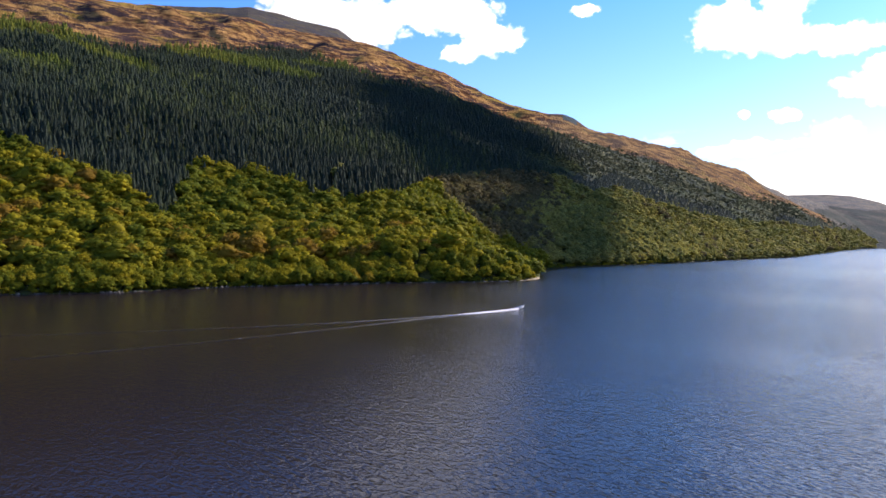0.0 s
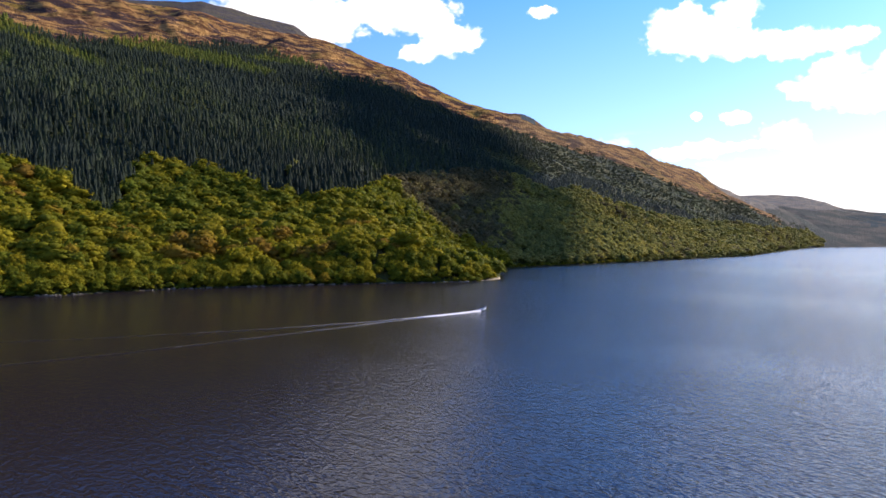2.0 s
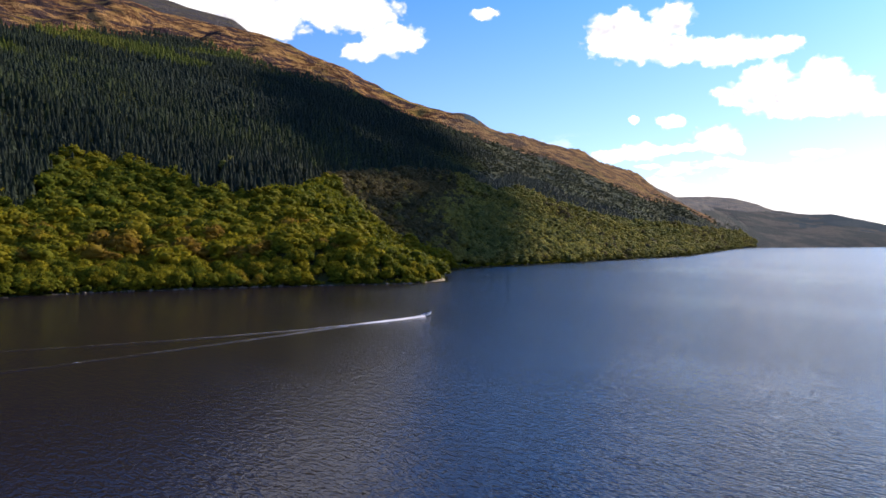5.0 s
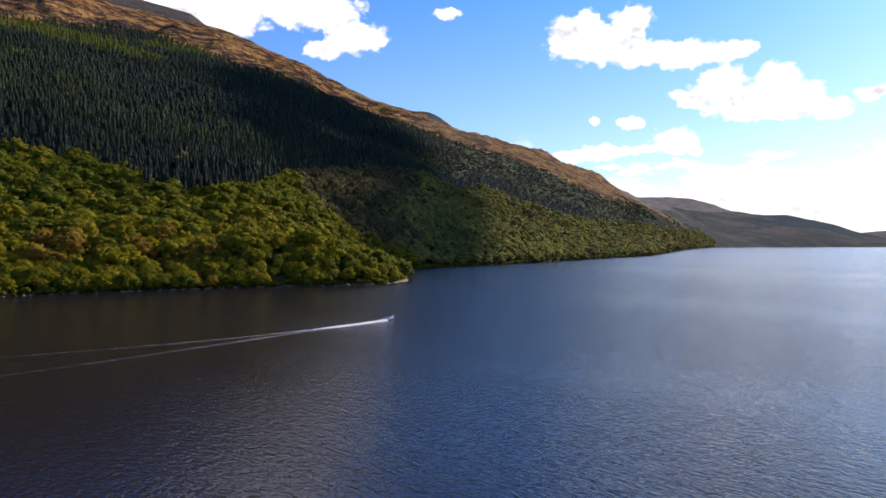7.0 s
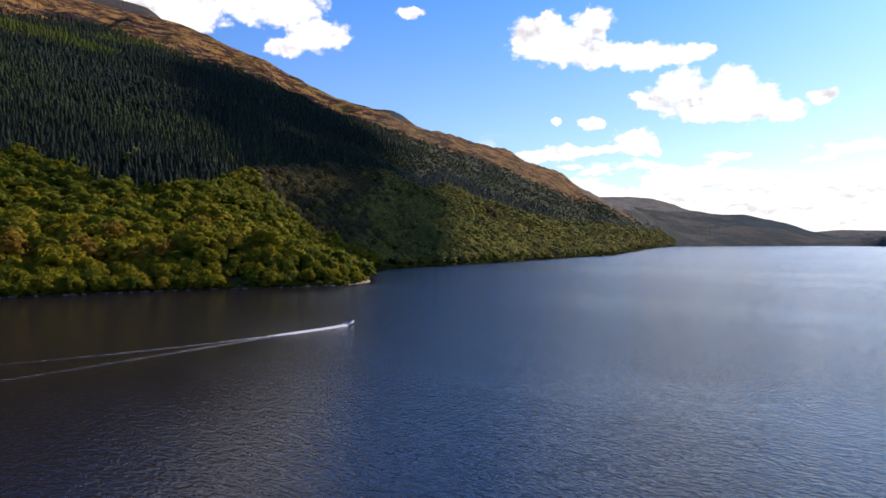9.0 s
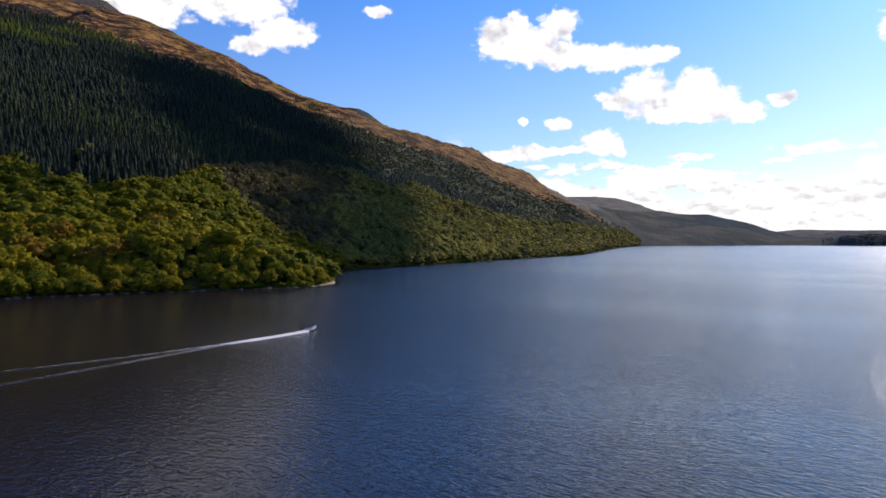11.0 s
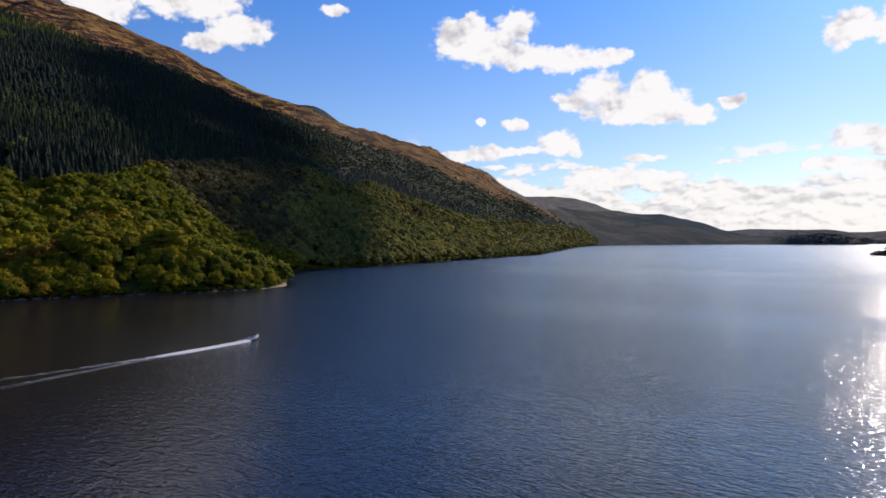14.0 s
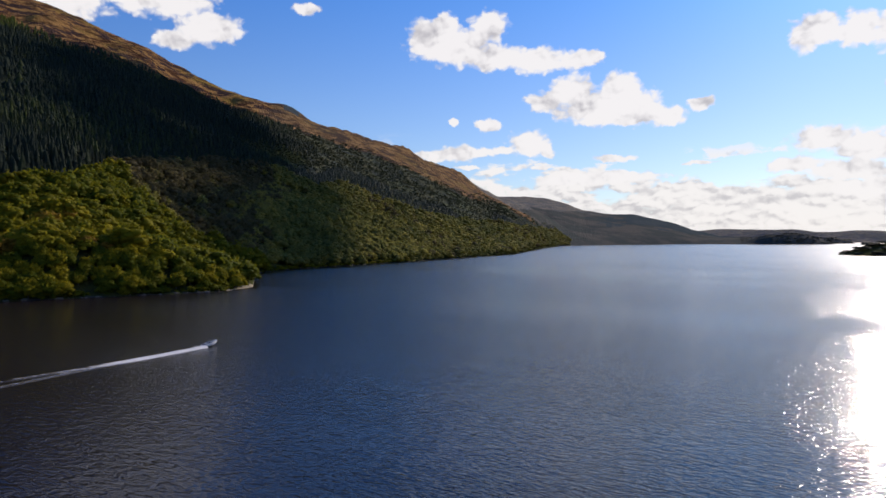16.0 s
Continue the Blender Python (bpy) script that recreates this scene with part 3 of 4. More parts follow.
def crown(rng, boughs, level, side_level, leaves, leaf_size, bough_size=0.30):
    """An uneven crown about 2 wide and 2 high on its base: a core, boughs over a lopsided dome, and loose clumps of leaves with gaps between."""
    vs, fs, centres = [], [], []
    n = 0

    def add(v, f):
        nonlocal n
        vs.append(v)
        fs.append(f + n)
        n += len(v)
    v, f = ICO[level]
    add(lumps(v, rng, 0.42) * (0.66, 0.66, 0.50) + (0, 0, 0.90), f)
    centres.append((np.array([0, 0, 0.95]), 0.66))
    skew = rng.normal(size=3) * (0.16, 0.16, 0.10)
    for k in range(boughs):
        a, up = k * 2.399 + rng.rand() * 0.8, ((k + 0.5) / boughs) ** 0.8
        out = math.sqrt(max(0.0, 1 - up * up)) * (0.62 + 0.26 * rng.rand())
        c = np.array([math.cos(a) * out, math.sin(a) * out, 0.50 + 0.92 * up + 0.22 * (rng.rand() - 0.5)]) + skew * up
        rad = bough_size * (0.65 + 0.8 * rng.rand())
        v, f = ICO[side_level]
        add(lumps(v, rng, 0.40) * rad * (1.15, 1.15, 0.66) + c, f)
        centres.append((c, rad * 1.05))
    if leaves:
        which = rng.choice(len(centres), leaves)
        d = rng.normal(size=(leaves, 3))
        d[:, 2] = np.abs(d[:, 2]) * 1.1 - 0.25
        d /= np.linalg.norm(d, axis=1)[:, None]
        c = np.array([centres[i][0] for i in which]) + d * np.array([centres[i][1] for i in which])[:, None] * (0.98 + 0.28 * rng.rand(leaves, 1))
        nrm = d + rng.normal(size=(leaves, 3)) * 0.5
        nrm /= np.linalg.norm(nrm, axis=1)[:, None]
        t = np.cross(nrm, rng.normal(size=(leaves, 3)))
        t /= np.linalg.norm(t, axis=1)[:, None]
        u = np.cross(nrm, t)
        s = leaf_size * (0.6 + 0.8 * rng.rand(leaves, 1))
        quad = np.stack([c - t * s, c - u * s * 0.7 - nrm * s * 0.2, c + t * s * 1.1, c + u * s * 0.8 - nrm * s * 0.2], 1).reshape(-1, 3)
        i = np.arange(leaves)[:, None] * 4
        add(quad, np.concatenate([i + [0, 1, 2], i + [0, 2, 3]]))
    return np.concatenate(vs), np.concatenate(fs)


def spruce(rng, tiers=3, rim=8):
    """A pointed spruce, 1 high and about 0.3 wide at its skirts: ragged whorls over one another."""
    vs, fs, n = [], [], 0
    for k in range(tiers):
        z0 = 0.02 + 0.90 * k / tiers
        z1, rad = min(1.0, z0 + 0.20 + 0.84 / tiers), 0.215 * (1 - z0) ** 0.85 * (0.85 + 0.3 * rng.rand())
        a = np.arange(rim) * 6.283 / rim + rng.rand() * 6
        rr = rad * (np.where(np.arange(rim) % 2 == 0, 1.12, 0.74) + 0.25 * (rng.rand(rim) - 0.5))
        zz = z0 + np.where(np.arange(rim) % 2 == 0, -0.02, 0.05)
        ring = np.stack([np.cos(a) * rr, np.sin(a) * rr, zz], 1)
        vs.append(np.concatenate([ring, [[rng.normal() * 0.008, rng.normal() * 0.008, z1]]]))
        i = np.arange(rim)
        fs.append(np.stack([i, (i + 1) % rim, np.full(rim, rim)], 1) + n)
        n += rim + 1
    return np.concatenate(vs), np.concatenate(fs)


def scatter(name, shapes, xyz, wide, high, tint, mat, label, category, rng, smooth_shade=True):
    """Many trees joined into one stand."""
    kind_of = rng.randint(0, len(shapes), len(xyz))
    turn = rng.rand(len(xyz)) * 6.283
    V, F, T, n = [], [], [], 0
    for k, (v, f) in enumerate(shapes):
        sel = np.where(kind_of == k)[0]
        if not len(sel):
            continue
        c, s = np.cos(turn[sel])[:, None], np.sin(turn[sel])[:, None]
        p = np.empty((len(sel), len(v), 3))
        p[:, :, 0] = (v[:, 0] * c - v[:, 1] * s) * wide[sel, None] + xyz[sel, 0, None]
        p[:, :, 1] = (v[:, 0] * s + v[:, 1] * c) * wide[sel, None] + xyz[sel, 1, None]
        p[:, :, 2] = v[:, 2] * high[sel, None] + xyz[sel, 2, None]
        F.append((f[None] + (np.arange(len(sel)) * len(v))[:, None, None] + n).reshape(-1, 3))
        V.append(p.reshape(-1, 3))
        T.append(np.repeat(tint[sel], len(v)))
        n += len(sel) * len(v)
    me = make_mesh(name, np.concatenate(V), np.concatenate(F), [mat], None, smooth_shade, [("tint", np.concatenate(T))])
    return tagged(new(name, me), label, category, kind="stuff")


def plots(rng, x0, x1, y0, y1, step):
    """One seedling a plot of ground, anywhere within it."""
    gx, gy = np.meshgrid(np.arange(x0, x1, step), np.arange(y0, y1, step))
    x = gx.ravel() + (rng.rand(gx.size) - 0.5) * step * 0.95
    y = gy.ravel() + (rng.rand(gx.size) - 0.5) * step * 0.95
    z = ground_height(x, y)
    b, r = np.degrees(np.arctan2(x, y)), np.hypot(x, y)
    return x, y, z, b, r, angle_of(x, y, z)


# ---- the woods ----


def oak_tree(rng):
    """A shore oak: leaning tapered trunk, limbs, and a crown of boughs and leaf clumps."""
    tree = new("oak_tree")
    bm = bmesh.new()

    def limb(p, q, r0, r1):
        p, q = Vector(p), Vector(q)
        m = Matrix.Translation((p + q) / 2) @ (q - p).to_track_quat("Z", "Y").to_matrix().to_4x4()
        bmesh.ops.create_cone(bm, segments=7, radius1=r0, radius2=r1, depth=(q - p).length, cap_ends=True, matrix=m)
    lean = (rng.normal() * 0.4, rng.normal() * 0.4)
    limb((0, 0, -1.0), (lean[0], lean[1], 3.2), 0.34, 0.22)
    for j in range(5):
        a = j * 1.26 + rng.rand()
        limb((lean[0], lean[1], 2.4 + 0.3 * j), (lean[0] + math.cos(a) * 2.3, lean[1] + math.sin(a) * 2.3, 4.6 + rng.rand() * 2), 0.14, 0.05)
    part("trunk", bm, BARK, tree, "grey mossy trunk with spreading limbs")
    v, f = crown(rng, 24, 2, 1, 640, 0.085, 0.26)
    me = make_mesh("crown", v * (4.5, 4.5, 4.9) + (lean[0], lean[1], -0.5), f, [OAK_ONE], None, True)
    ob = new("crown", me)
    ob.parent = tree
    return tagged(tree, "shore oak with a dense olive green crown over the water", "tree", "oaks along the shore")


def build_woods():
    rng = np.random.RandomState(11)
    # oaks of the shore strip, each a tree of its own
    x, y, z, b, r, an = plots(rng, -260, 75, 330, 540, 5.5)
    edge = np.where(b > -3.7, point_shore(b), hill_shore(b))
    oak = (an < oak_edge(b)) & (z > 0.35) & (b > -33) & (b < 7.7) & (r < np.where(b > -3.7, edge + 110, 680))
    shore = oak & (r < edge + 26)
    ids = np.where(shore)[0]
    models = [oak_tree(rng) for k in range(6)]
    for n, i in enumerate(ids):
        s = (0.72 + 0.45 * rng.rand()) * (1 - 0.18 * float(smooth((b[i] - 2.5) / 4.5)))
        m = pose(x[i], y[i], z[i] - 0.2, 0, 0, rng.rand() * 360)
        if n < len(models):
            t = models[n]
            t.matrix_basis = m
        else:
            t = copy_thing(models[n % len(models)], m)
        t.scale = (s * 1.05, s * 1.05, s * (0.85 + 0.3 * rng.rand()))
    # the oak wood behind them
    x, y, z, b, r, an = plots(rng, -420, 75, 330, 700, 6.8)
    edge = np.where(b > -3.7, point_shore(b), hill_shore(b))
    in_wood = (an < oak_edge(b) + 0.8 * fbm(x, y, 40, 2)) & (z > 0.7) & (b > -34) & (b < 7.7) & (r > edge + 26)
    in_wood &= np.where(b > -5, r < point_shore(b) + 160 - 60 * smooth((b - 3) / 4), True)
    p = np.stack([x, y, z - 0.3], 1)[in_wood]
    t = np.clip(0.42 + 1.5 * fbm(p[:, 0], p[:, 1], 90, 3) + 0.23 * rng.normal(size=len(p)), 0, 1)
    s = (3.3 + 4.4 * rng.rand(len(p)) ** 1.5) * (1 - 0.15 * smooth((np.degrees(np.arctan2(p[:, 0], p[:, 1])) - 2.5) / 4.5))
    near_shapes = [crown(rng, 14, 2, 1, 140, 0.105) for k in range(10)]
    scatter("oak_wood", near_shapes, p, s * 1.22, s * (0.75 + 0.45 * rng.rand(len(p))), t, OAK,
            "dense broadleaf wood turning yellow and orange in autumn", "woodland", rng)
    # alder and bramble hanging over the water's edge
    x, y, z, b, r, an = plots(rng, -260, 300, 330, 900, 2.6)
    ok = (z > 0.12) & (z < 1.5) & (b > -33) & (b < 19) & ((b < 6.3) | (b > 7.9)) & (r < 900) & (rng.rand(len(x)) < 0.75)
    p = np.stack([x, y, z - 0.5], 1)[ok]
    s = 1.0 + 1.5 * rng.rand(len(p))
    scatter("shore_scrub", [crown(rng, 8, 1, 1, 30, 0.15) for k in range(6)], p, s * 1.25, s, 0.6 * rng.rand(len(p)), OAK,
            "dark green scrub overhanging the stony waterline", "scrub", rng)
    x, y, z, b, r, an = plots(rng, 150, 1400, 780, 2500, 5.0)
    ok = (z > 0.05) & (z < 2.2) & (b > 10) & (b < 30) & (r >= 880) & (rng.rand(len(x)) < 0.85)
    p = np.stack([x, y, z - 0.8], 1)[ok]
    s = 2.2 + 1.8 * rng.rand(len(p))
    scatter("shore_scrub", [crown(rng, 4, 1, 1, 0, 0, 0.4) for k in range(6)], p, s * 1.3, s * 0.9, 0.5 * rng.rand(len(p)), BIRCH,
            "olive scrub along the farther shore", "scrub", rng)
    # mixed birch and oak along the foot of the farther hillside
    far_shapes = [crown(rng, 6, 1, 1, 8, 0.2, 0.38) for k in range(9)]
    keep_all = []
    for x0, x1, y0, y1, step, r0, r1 in ((-90, 580, 480, 1250, 8.0, 0, 1200), (100, 1400, 900, 2800, 10.5, 1200, 2950)):
        x, y, z, b, r, an = plots(rng, x0, x1, y0, y1, step)
        ok = (an < oak_edge(b) + 0.7 * fbm(x, y, 60, 2)) & (z > 0.1) & (b > -7) & (b < 31) & (r >= r0) & (r < r1) & (r < hill_ridge(b, 2))
        ok &= np.where(b < 7.7, r > point_shore(b) + 145 - 55 * smooth((b - 3) / 4), True)
        keep_all.append(np.stack([x, y, z - 0.3, np.full(len(x), step)], 1)[ok])
    q = np.concatenate(keep_all)
    b = np.degrees(np.arctan2(q[:, 0], q[:, 1]))
    r = np.hypot(q[:, 0], q[:, 1])
    # autumn brown plus hill shade put into the tint, yellower on the sunlit foot
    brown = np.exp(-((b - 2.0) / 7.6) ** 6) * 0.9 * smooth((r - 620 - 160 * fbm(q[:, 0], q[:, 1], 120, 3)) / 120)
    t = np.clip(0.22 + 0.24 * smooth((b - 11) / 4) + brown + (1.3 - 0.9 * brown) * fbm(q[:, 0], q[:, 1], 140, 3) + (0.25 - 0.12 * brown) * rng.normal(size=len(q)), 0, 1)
    s = q[:, 3] * (0.50 + 0.22 * rng.rand(len(q)))
    tall = np.minimum(s, 5.6) * (1.0 + 0.3 * rng.rand(len(q)))
    mid_shapes = [crown(rng, 8, 1, 1, 55, 0.15, 0.33) for k in range(9)]
    fringe = (r < 730 - 70 * smooth((b + 2) / 5) + 120 * fbm(q[:, 0], q[:, 1], 90, 3)) & (b < 11)
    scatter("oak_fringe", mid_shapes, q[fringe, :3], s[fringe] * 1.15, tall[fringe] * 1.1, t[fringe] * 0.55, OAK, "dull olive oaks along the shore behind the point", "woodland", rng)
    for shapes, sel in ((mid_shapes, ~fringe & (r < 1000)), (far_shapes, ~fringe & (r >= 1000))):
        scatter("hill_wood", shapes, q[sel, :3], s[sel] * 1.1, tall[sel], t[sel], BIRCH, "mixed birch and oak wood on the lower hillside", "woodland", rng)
    # spruce plantation
    shapes, near_spruces = [spruce(rng) for k in range(8)], [spruce(rng, 5, 9) for k in range(10)]
    keep_all = []
    for x0, x1, y0, y1, step, r0, r1 in ((-720, 330, 380, 1150, 4.9, 0, 1150), (-1100, 900, 900, 1850, 5.6, 1150, 1800), (150, 1700, 1300, 3100, 8.0, 1800, 3050)):
        x, y, z, b, r, an = plots(rng, x0, x1, y0, y1, step)
        up, low = tree_edge(b) + 0.9 * fbm(x, y, 130, 3), oak_edge(b)
        ok = (an > low - 0.25) & (an < up) & (b > -34) & (b < 30) & (r >= r0) & (r < r1) & (r < hill_ridge(b, 2) + 20) & (z > 1)
        gap = 0.5 * smooth((an - up + 0.6) / 0.6) + 0.75 * smooth((0.012 - np.abs(fbm(x, y, 90, 3))) / 0.012)
        ok &= rng.rand(len(x)) < 0.97 - gap
        keep_all.append(np.stack([x, y, z - 0.4, np.full(len(x), step), up - an, an - low], 1)[ok])
    q = np.concatenate(keep_all)
    qb = np.degrees(np.arctan2(q[:, 0], q[:, 1]))
    # larches in bands below the moor
    band = fbm(q[:, 0] * 0.55 - 400, q[:, 1] * 1.3, 150, 3)
    larch = smooth((band + 0.03) / 0.04) * smooth((3.4 - q[:, 4]) / 1.6) * smooth((-3 - qb) / 8)
    stand = fbm(q[:, 0] * 0.8 + 300, q[:, 1] - 90, 190, 3)
    t = np.clip(0.12 + 0.66 * larch + 0.55 * np.clip(stand, -0.14, 0.25) + 0.09 * rng.normal(size=len(q)), 0, 0.9)
    along = qb + 14 * fbm(q[:, 0], q[:, 1], 170, 3)
    h = (6.0 + 6.5 * rng.rand(len(q)) + 4 * (rng.rand(len(q)) > 0.94)) * np.where(q[:, 4] < 1.0, 0.75, 1.0) * (1 + 1.1 * fbm(q[:, 0], q[:, 1], 110, 3)) * (1 - 0.35 * smooth((along - 4) / 7))
    wide = np.maximum(h, 7.5) * (1.0 + 0.6 * rng.rand(len(q))) * np.clip(q[:, 3] / 5.6, 1.0, 1.4)
    # farther along the hill the plantation thins out: a belt of conifers above the oaks, higher up young trees on grass
    mixed = (rng.rand(len(q)) < smooth((along - 5.5) / 6)) & (q[:, 5] > 1.5 - 0.9 * smooth((qb - 14) / 10) + 2.5 * fbm(q[:, 0], q[:, 1], 240, 3))
    m = mixed & (rng.rand(len(q)) < 0.50 + 0.4 * smooth((fbm(q[:, 0] + 40, q[:, 1], 120, 3) - 0.01) / 0.06))
    s = q[m, 3] * (0.34 + 0.30 * rng.rand(m.sum()))
    scatter("slope_wood", [crown(rng, 2, 1, 1, 0, 0, 0.45) for k in range(8)], q[m, :3], s * 1.15, np.minimum(s, 5) * (0.4 + 0.35 * rng.rand(m.sum())),
            np.clip(0.25 + 0.7 * fbm(q[m, 0], q[m, 1] + 500, 110, 3) + 0.12 * rng.normal(size=m.sum()), 0, 0.8), SLOPE, "young dark green trees scattered below the moor", "woodland", rng)
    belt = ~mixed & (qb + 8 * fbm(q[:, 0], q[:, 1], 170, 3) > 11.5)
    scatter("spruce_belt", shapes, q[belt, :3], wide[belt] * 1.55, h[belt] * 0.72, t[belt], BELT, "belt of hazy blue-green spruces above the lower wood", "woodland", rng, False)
    rest_of = ~mixed & ~belt
    q, wide, h, t = q[rest_of], wide[rest_of], h[rest_of], t[rest_of]
    near = np.hypot(q[:, 0], q[:, 1]) < 800
    h[near] *= 1.3
    scatter("spruce_margin", near_spruces, q[near, :3], wide[near], h[near], t[near], SPRUCE, "tall dark spruces along the foot of the plantation", "woodland", rng, False)
    q, wide, h, t = q[~near], wide[~near], h[~near], t[~near]
    scatter("spruce_plantation", shapes, q[:, :3], wide, h, t, SPRUCE, "dark blue-green spruce plantation covering the hillside", "woodland", rng)
    # broadleaved trees standing in the rides of the plantation
    x, y, z, b, r, an = plots(rng, -560, 330, 480, 1200, 8.5)
    ok = (an > oak_edge(b) - 0.2) & (an < oak_edge(b) + 2.5) & (b > -9) & (b < -1) & (r < 1200) & (fbm(x + 210, y, 90, 3) > 0.12) & (rng.rand(len(x)) < 0.45)
    p = np.stack([x, y, z + 1.5], 1)[ok]
    s = 3.5 + 2.5 * rng.rand(len(p))
    scatter("ride_trees", far_shapes, p, s * 1.1, s * 1.15, 0.25 * rng.rand(len(p)), BIRCH, "yellow-green birches scattered through the plantation", "woodland", rng)
    # trees on the islands
    x, y, z, b, r, an = plots(rng, 700, 2900, 650, 2700, 21)
    ok = (z > 0.6) & (r > 1000) & (z < 60) & (b > 43.2)
    p = np.stack([x, y, z - 0.5], 1)[ok]
    pb, pr = np.degrees(np.arctan2(p[:, 0], p[:, 1])), np.hypot(p[:, 0], p[:, 1])
    s = 1.3 * (3.2 + 2.6 * rng.rand(len(p))) * np.where(pr < 1900, 0.95, 0.35 + 0.45 * smooth((pb - 43.2) / 3.0))
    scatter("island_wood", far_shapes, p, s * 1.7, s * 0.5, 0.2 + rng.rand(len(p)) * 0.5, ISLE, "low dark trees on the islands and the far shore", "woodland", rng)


# ---- the shore ----


def build_boulders():
    rng = np.random.RandomState(5)
    meshes = []
    for k in range(5):
        v, f = ICO[2]
        meshes.append(make_mesh("boulder", lumps(v, rng, 0.35) * (1.0, 0.75, 0.55), f, [ROCK], None, False))
    for k in range(130):
        b = -31 + 38 * rng.rand()
        base = float(point_shore(b) if b > -6 else hill_shore(b))
        r = base + 6 * rng.rand()
        for _ in range(30):
            x, y = r * math.sin(radians(b)), r * math.cos(radians(b))
            z = float(ground_height(np.array([x]), np.array([y]))[0])
            if -0.35 < z < 0.15:
                break
            r += 0.7 if z < 0 else -0.7
        s = 0.3 + 1.2 * rng.rand() ** 2.5
        ob = new("boulder", meshes[k % 5])
        ob.matrix_basis = pose(x, y, z + 0.15 * s, 0, 0, rng.rand() * 360) @ Matrix.Diagonal((s, s, s, 1))
        tagged(ob, "weathered grey boulder at the water's edge", "rock", "boulders along the shore")


# ---- the boat ----
BOAT = pose(29.3, 274.1, 0.24, 0, -4.0, 44.3) @ Matrix.Scale(0.82, 4)


def build_boat():
    white, grey = plain("white_gelcoat", (0.80, 0.80, 0.79), 0.25), plain("grey_deck", (0.42, 0.42, 0.40), 0.7)
    black, steel = plain("black_plastic", (0.03, 0.03, 0.035), 0.4), plain("steel", (0.6, 0.6, 0.6), 0.25, 1.0)
    blue = plain("navy_vinyl", (0.05, 0.07, 0.16), 0.5)
    gm, gn, gco = material("tinted_perspex")
    finish(gn, principled(gn, (0.25, 0.30, 0.32), 0.05, None, **{"Transmission Weight": 0.8, "IOR": 1.49}))
    boat = new("motorboat")
    boat.matrix_basis = BOAT
    tagged(boat, "small white motorboat planing with its bow up", "boat")
    stations = [(-2.7, 0.95, 0.70, -0.22), (-1.2, 1.05, 0.74, -0.28), (0.2, 1.06, 0.80, -0.28), (1.4, 0.88, 0.88, -0.20), (2.3, 0.48, 0.97, 0.05), (2.95, 0.05, 1.05, 0.55)]
    bm = bmesh.new()
    rings = []
    for x, hw, top, keel in stations:
        chine = keel + (top - keel) * 0.35
        pts = [(x, -hw, top), (x, -hw * 0.86, chine), (x, 0, keel), (x, hw * 0.86, chine), (x, hw, top), (x, hw * 0.86, top), (x, hw * 0.78, top - 0.35),
               (x, -hw * 0.78, top - 0.35), (x, -hw * 0.86, top)]
        rings.append([bm.verts.new(p) for p in pts])
    for p, q in zip(rings, rings[1:]):
        for i in range(9):
            bm.faces.new((p[i], p[(i + 1) % 9], q[(i + 1) % 9], q[i]))
    bm.faces.new(rings[0][::-1])
    bm.faces.new(rings[-1])
    part("hull", bm, white, boat, "white hull with a sharp bow")

    def box(name, size, at, mat, parent=boat, bevel=0.04, label="", tilt=0.0):
        b2 = bmesh.new()
        bmesh.ops.create_cube(b2, size=1.0, matrix=pose(*at, 0, tilt, 0) @ Matrix.Diagonal((*size, 1)))
        bmesh.ops.bevel(b2, geom=b2.edges[:], offset=bevel, segments=2, affect="EDGES")
        return part(name, b2, mat, parent, label)
    box("foredeck", (1.2, 1.1, 0.06), (1.75, 0, 0.90), white, bevel=0.02, tilt=-4)
    box("console", (0.5, 1.5, 0.5), (0.75, 0, 0.72), white, label="white console across the boat")
    box("windscreen", (0.04, 1.55, 0.48), (0.85, 0, 1.18), gm, bevel=0.01, label="tinted raked windscreen", tilt=-28)
    for s in (-0.45, 0.45):
        seat = box("seat", (0.5, 0.5, 0.14), (-0.3, s, 0.66), blue, label="navy vinyl helm seat")
        box("backrest", (0.12, 0.5, 0.5), (-0.56, s, 0.92), blue, seat, tilt=-8)
    box("rear_bench", (0.5, 1.5, 0.3), (-1.9, 0, 0.58), blue)
    motor = box("outboard_motor", (0.45, 0.36, 0.62), (-2.95, 0, 0.98), black, bevel=0.1, label="black outboard motor")
    box("motor_leg", (0.18, 0.12, 1.0), (-2.98, 0, 0.25), black, motor, bevel=0.03)
    bm = bmesh.new()
    for s in (-1, 1):
        for x0, y0, x1, y1 in ((1.3, 0.86, 2.2, 0.50), (2.2, 0.50, 2.85, 0.08)):
            p, q = Vector((x0, s * y0, 1.18)), Vector((x1, s * y1, 1.30))
            bmesh.ops.create_cone(bm, segments=6, radius1=0.018, radius2=0.018, depth=(q - p).length, cap_ends=True,
                                  matrix=Matrix.Translation((p + q) / 2) @ (q - p).to_track_quat("Z", "Y").to_matrix().to_4x4())
    part("bow_rail", bm, steel, boat, "thin steel bow rail")


def ribbon(pts, n):
    """A smooth line through a few points, as places and side directions."""
    pts = np.array(pts, float)
    d = np.concatenate([[0], np.cumsum(np.hypot(*np.diff(pts, axis=0).T))])
    k = np.polyfit(d, pts[:, 0], 3), np.polyfit(d, pts[:, 1], 3)
    s = np.linspace(0, d[-1], n)
    x, y = np.polyval(k[0], s), np.polyval(k[1], s)
    tx, ty = np.gradient(x), np.gradient(y)
    l = np.hypot(tx, ty)
    return x, y, -ty / l, tx / l, s


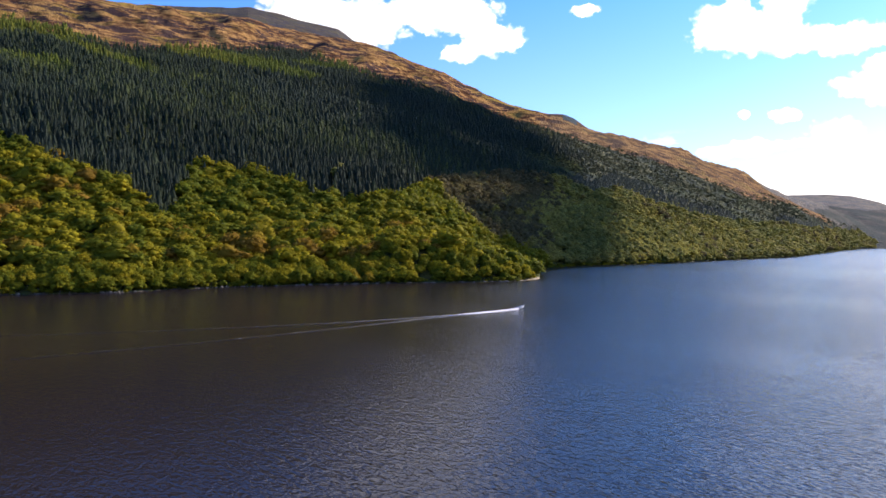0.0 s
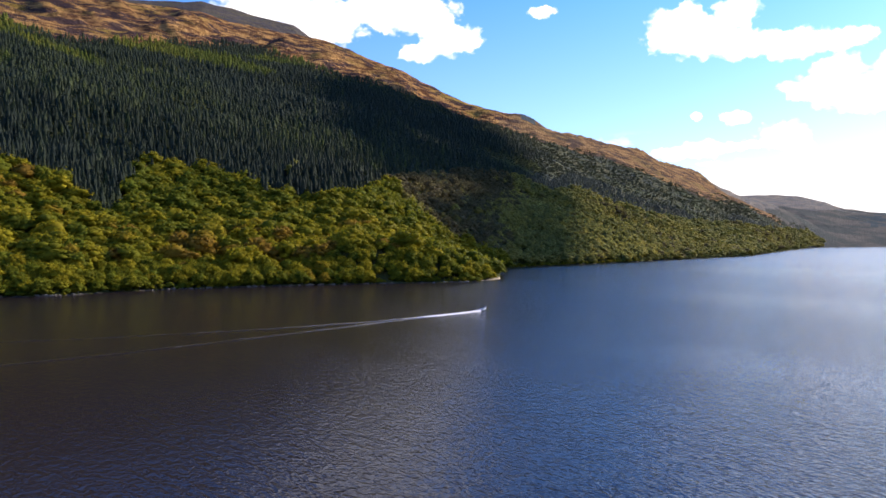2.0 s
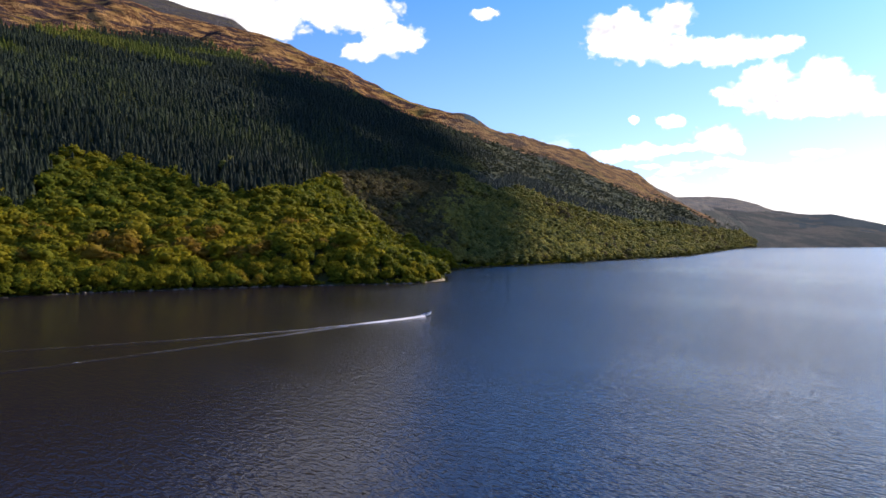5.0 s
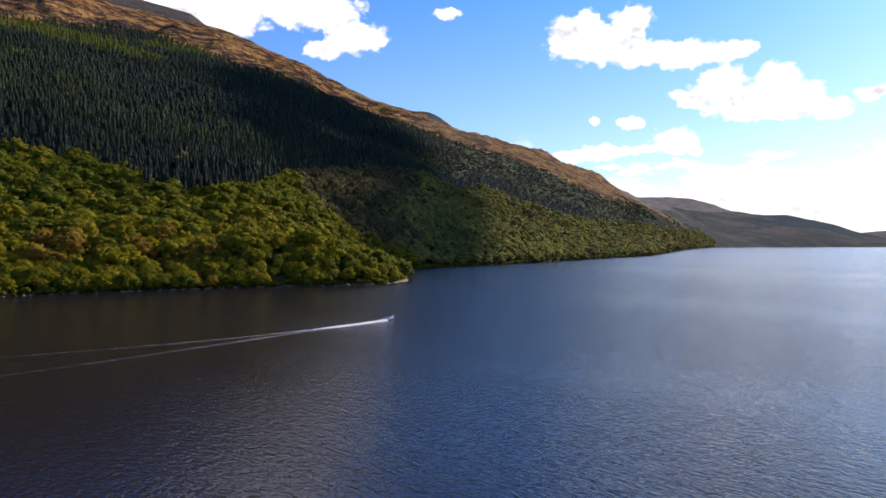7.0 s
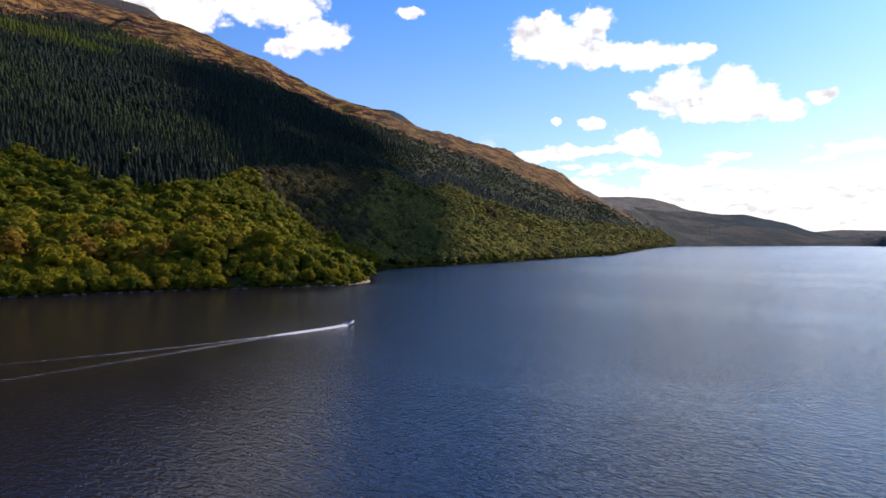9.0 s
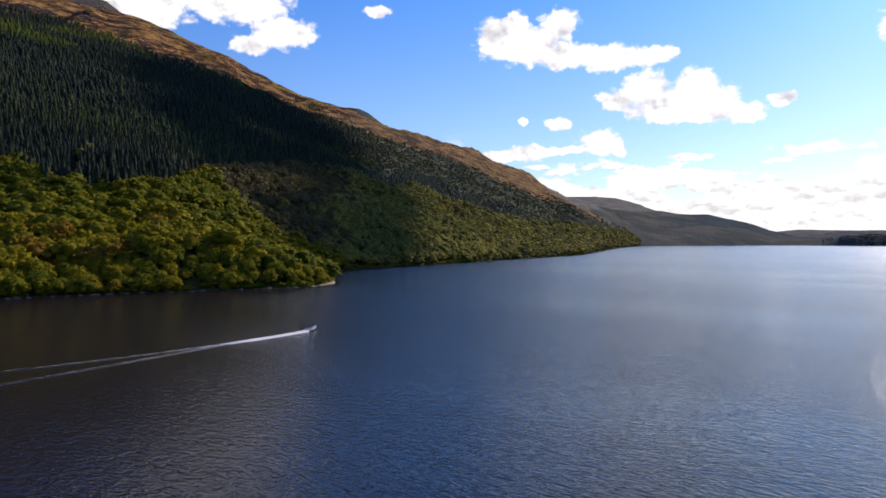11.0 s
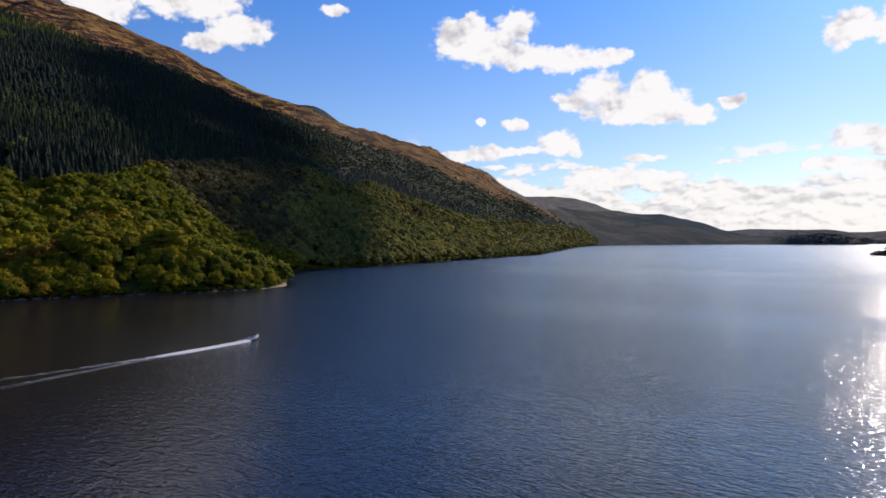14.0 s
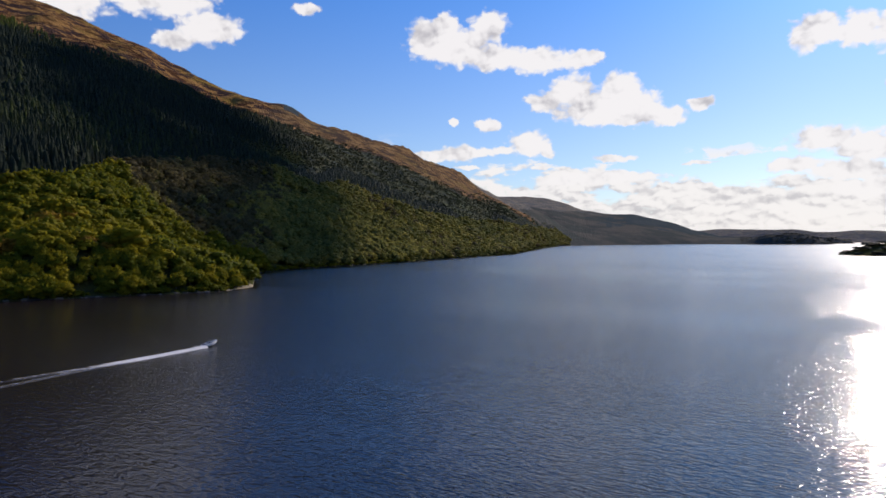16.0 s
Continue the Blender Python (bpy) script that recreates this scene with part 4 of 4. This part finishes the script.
def build_wake():
    wake = new("boat_wake")
    tagged(wake, "white foaming wake spreading behind the motorboat", "wake", kind="stuff")
    rng = np.random.RandomState(3)
    foam = foam_material("wake_foam", 0.66)

    def strip(name, pts, n, width, top, froth, mat, label="", across=9, lump=0.5):
        x, y, sx, sy, s = ribbon(pts, n)
        u = np.linspace(-1, 1, across)
        wd, tp, fr = width(s), top(s), froth(s)
        X = x[:, None] + sx[:, None] * u * wd[:, None]
        Y = y[:, None] + sy[:, None] * u * wd[:, None]
        ragged = 1 + lump * 4 * fbm(X * 1.0, Y * 1.0, 2.2, 3)
        Z = tp[:, None] * (1 - u ** 2) * ragged + 0.012
        Z[:, 0] = Z[:, -1] = -0.03
        fz = fr[:, None] * np.ones(across) - 0.35 * np.abs(u) ** 3
        me = make_mesh(name, np.stack([X, Y, Z], -1).reshape(-1, 3), grid_faces(n, across, False), [mat], None, True, [("froth", fz.ravel())])
        ob = new(name, me)
        ob.parent = wake
        tagged(ob, label)
    mid = [(28.0, 272.8), (2.9, 250.7), (-23, 231), (-39.6, 222), (-60, 213)]
    strip("foam_trail", mid, 420, lambda s: 1.3 + 0.030 * s, lambda s: 0.42 * np.exp(-s / 14) + 0.05, lambda s: 1.25 * np.exp(-(s / 29) ** 2) + 0.14, foam, "bright white foam astern")
    upper = [(20, 266.5), (-2, 249), (-24, 233), (-42, 224), (-75, 211), (-130, 194)]
    lower = [(20, 265), (-1, 246), (-21.7, 222), (-36, 209), (-58, 188), (-95, 158)]
    for pts in (upper, lower):
        strip("wake_wave", pts, 260, lambda s: 0.8 + 0.012 * s, lambda s: 0.09 * np.exp(-s / 120), lambda s: 0 * s, WATER, "low bow wave rolling outwards", 9, 0.25)
        strip("wake_crest", pts, 320, lambda s: 0.75 + 0.012 * s, lambda s: 0.12 * np.exp(-s / 120), lambda s: 0.44 * np.exp(-s / 150) + 0.10, foam, "thin broken line of foam", 5)


# ---- the cloud that shades the hillside ----


def build_cloud():
    rng = np.random.RandomState(21)
    # distance from the water's edge up the slope: bearing of the shade's middle and its half width
    shade = table((640, 9.0, 1.6), (720, 6.4, 4.6), (900, 4.0, 7.6), (960, 3.8, 8.2), (1080, 3.6, 8.2), (1300, 2.1, 6.9), (1450, 1.9, 4.6), (1580, 3.0, 2.0))

    def over(r, side):
        """A point above the shaded hollow, carried up along the sunlight."""
        g = radians(float(shade(r)) + side * float(shade(r, 2)))
        x, y = r * math.sin(g), r * math.cos(g)
        return np.array(Vector((x, y, float(ground_height(np.array([x]), np.array([y]))[0]) + 6)) + sun_way * (4200 + rng.rand() * 160))
    V, F, n = [], [], 0
    for k in range(300):
        core = k < 130
        v, f = ICO[2]
        side = (rng.rand() * 2 - 1) * 0.82 if core else (1 if rng.rand() < 0.5 else -1) * (0.85 + 0.35 * rng.rand() ** 1.5)
        r = 650 + 920 * rng.rand()
        size = min(26 + 22 * rng.rand(), r * radians(float(shade(r, 2))) * 0.9) if core else 7 + 16 * rng.rand()
        V.append(lumps(v, rng, 0.3) * size * (1.0, 1.0, 0.7) + over(r, side))
        F.append(f + n)
        n += len(v)
    me = make_mesh("cloud", np.concatenate(V), np.concatenate(F), [cloud_material()], None, True)
    tagged(new("cloud", me), "white cumulus cloud drifting above the loch, shading the hillside", "cloud", kind="stuff")


build_boat()
build_wake()
build_cloud()
build_woods()
build_boulders()
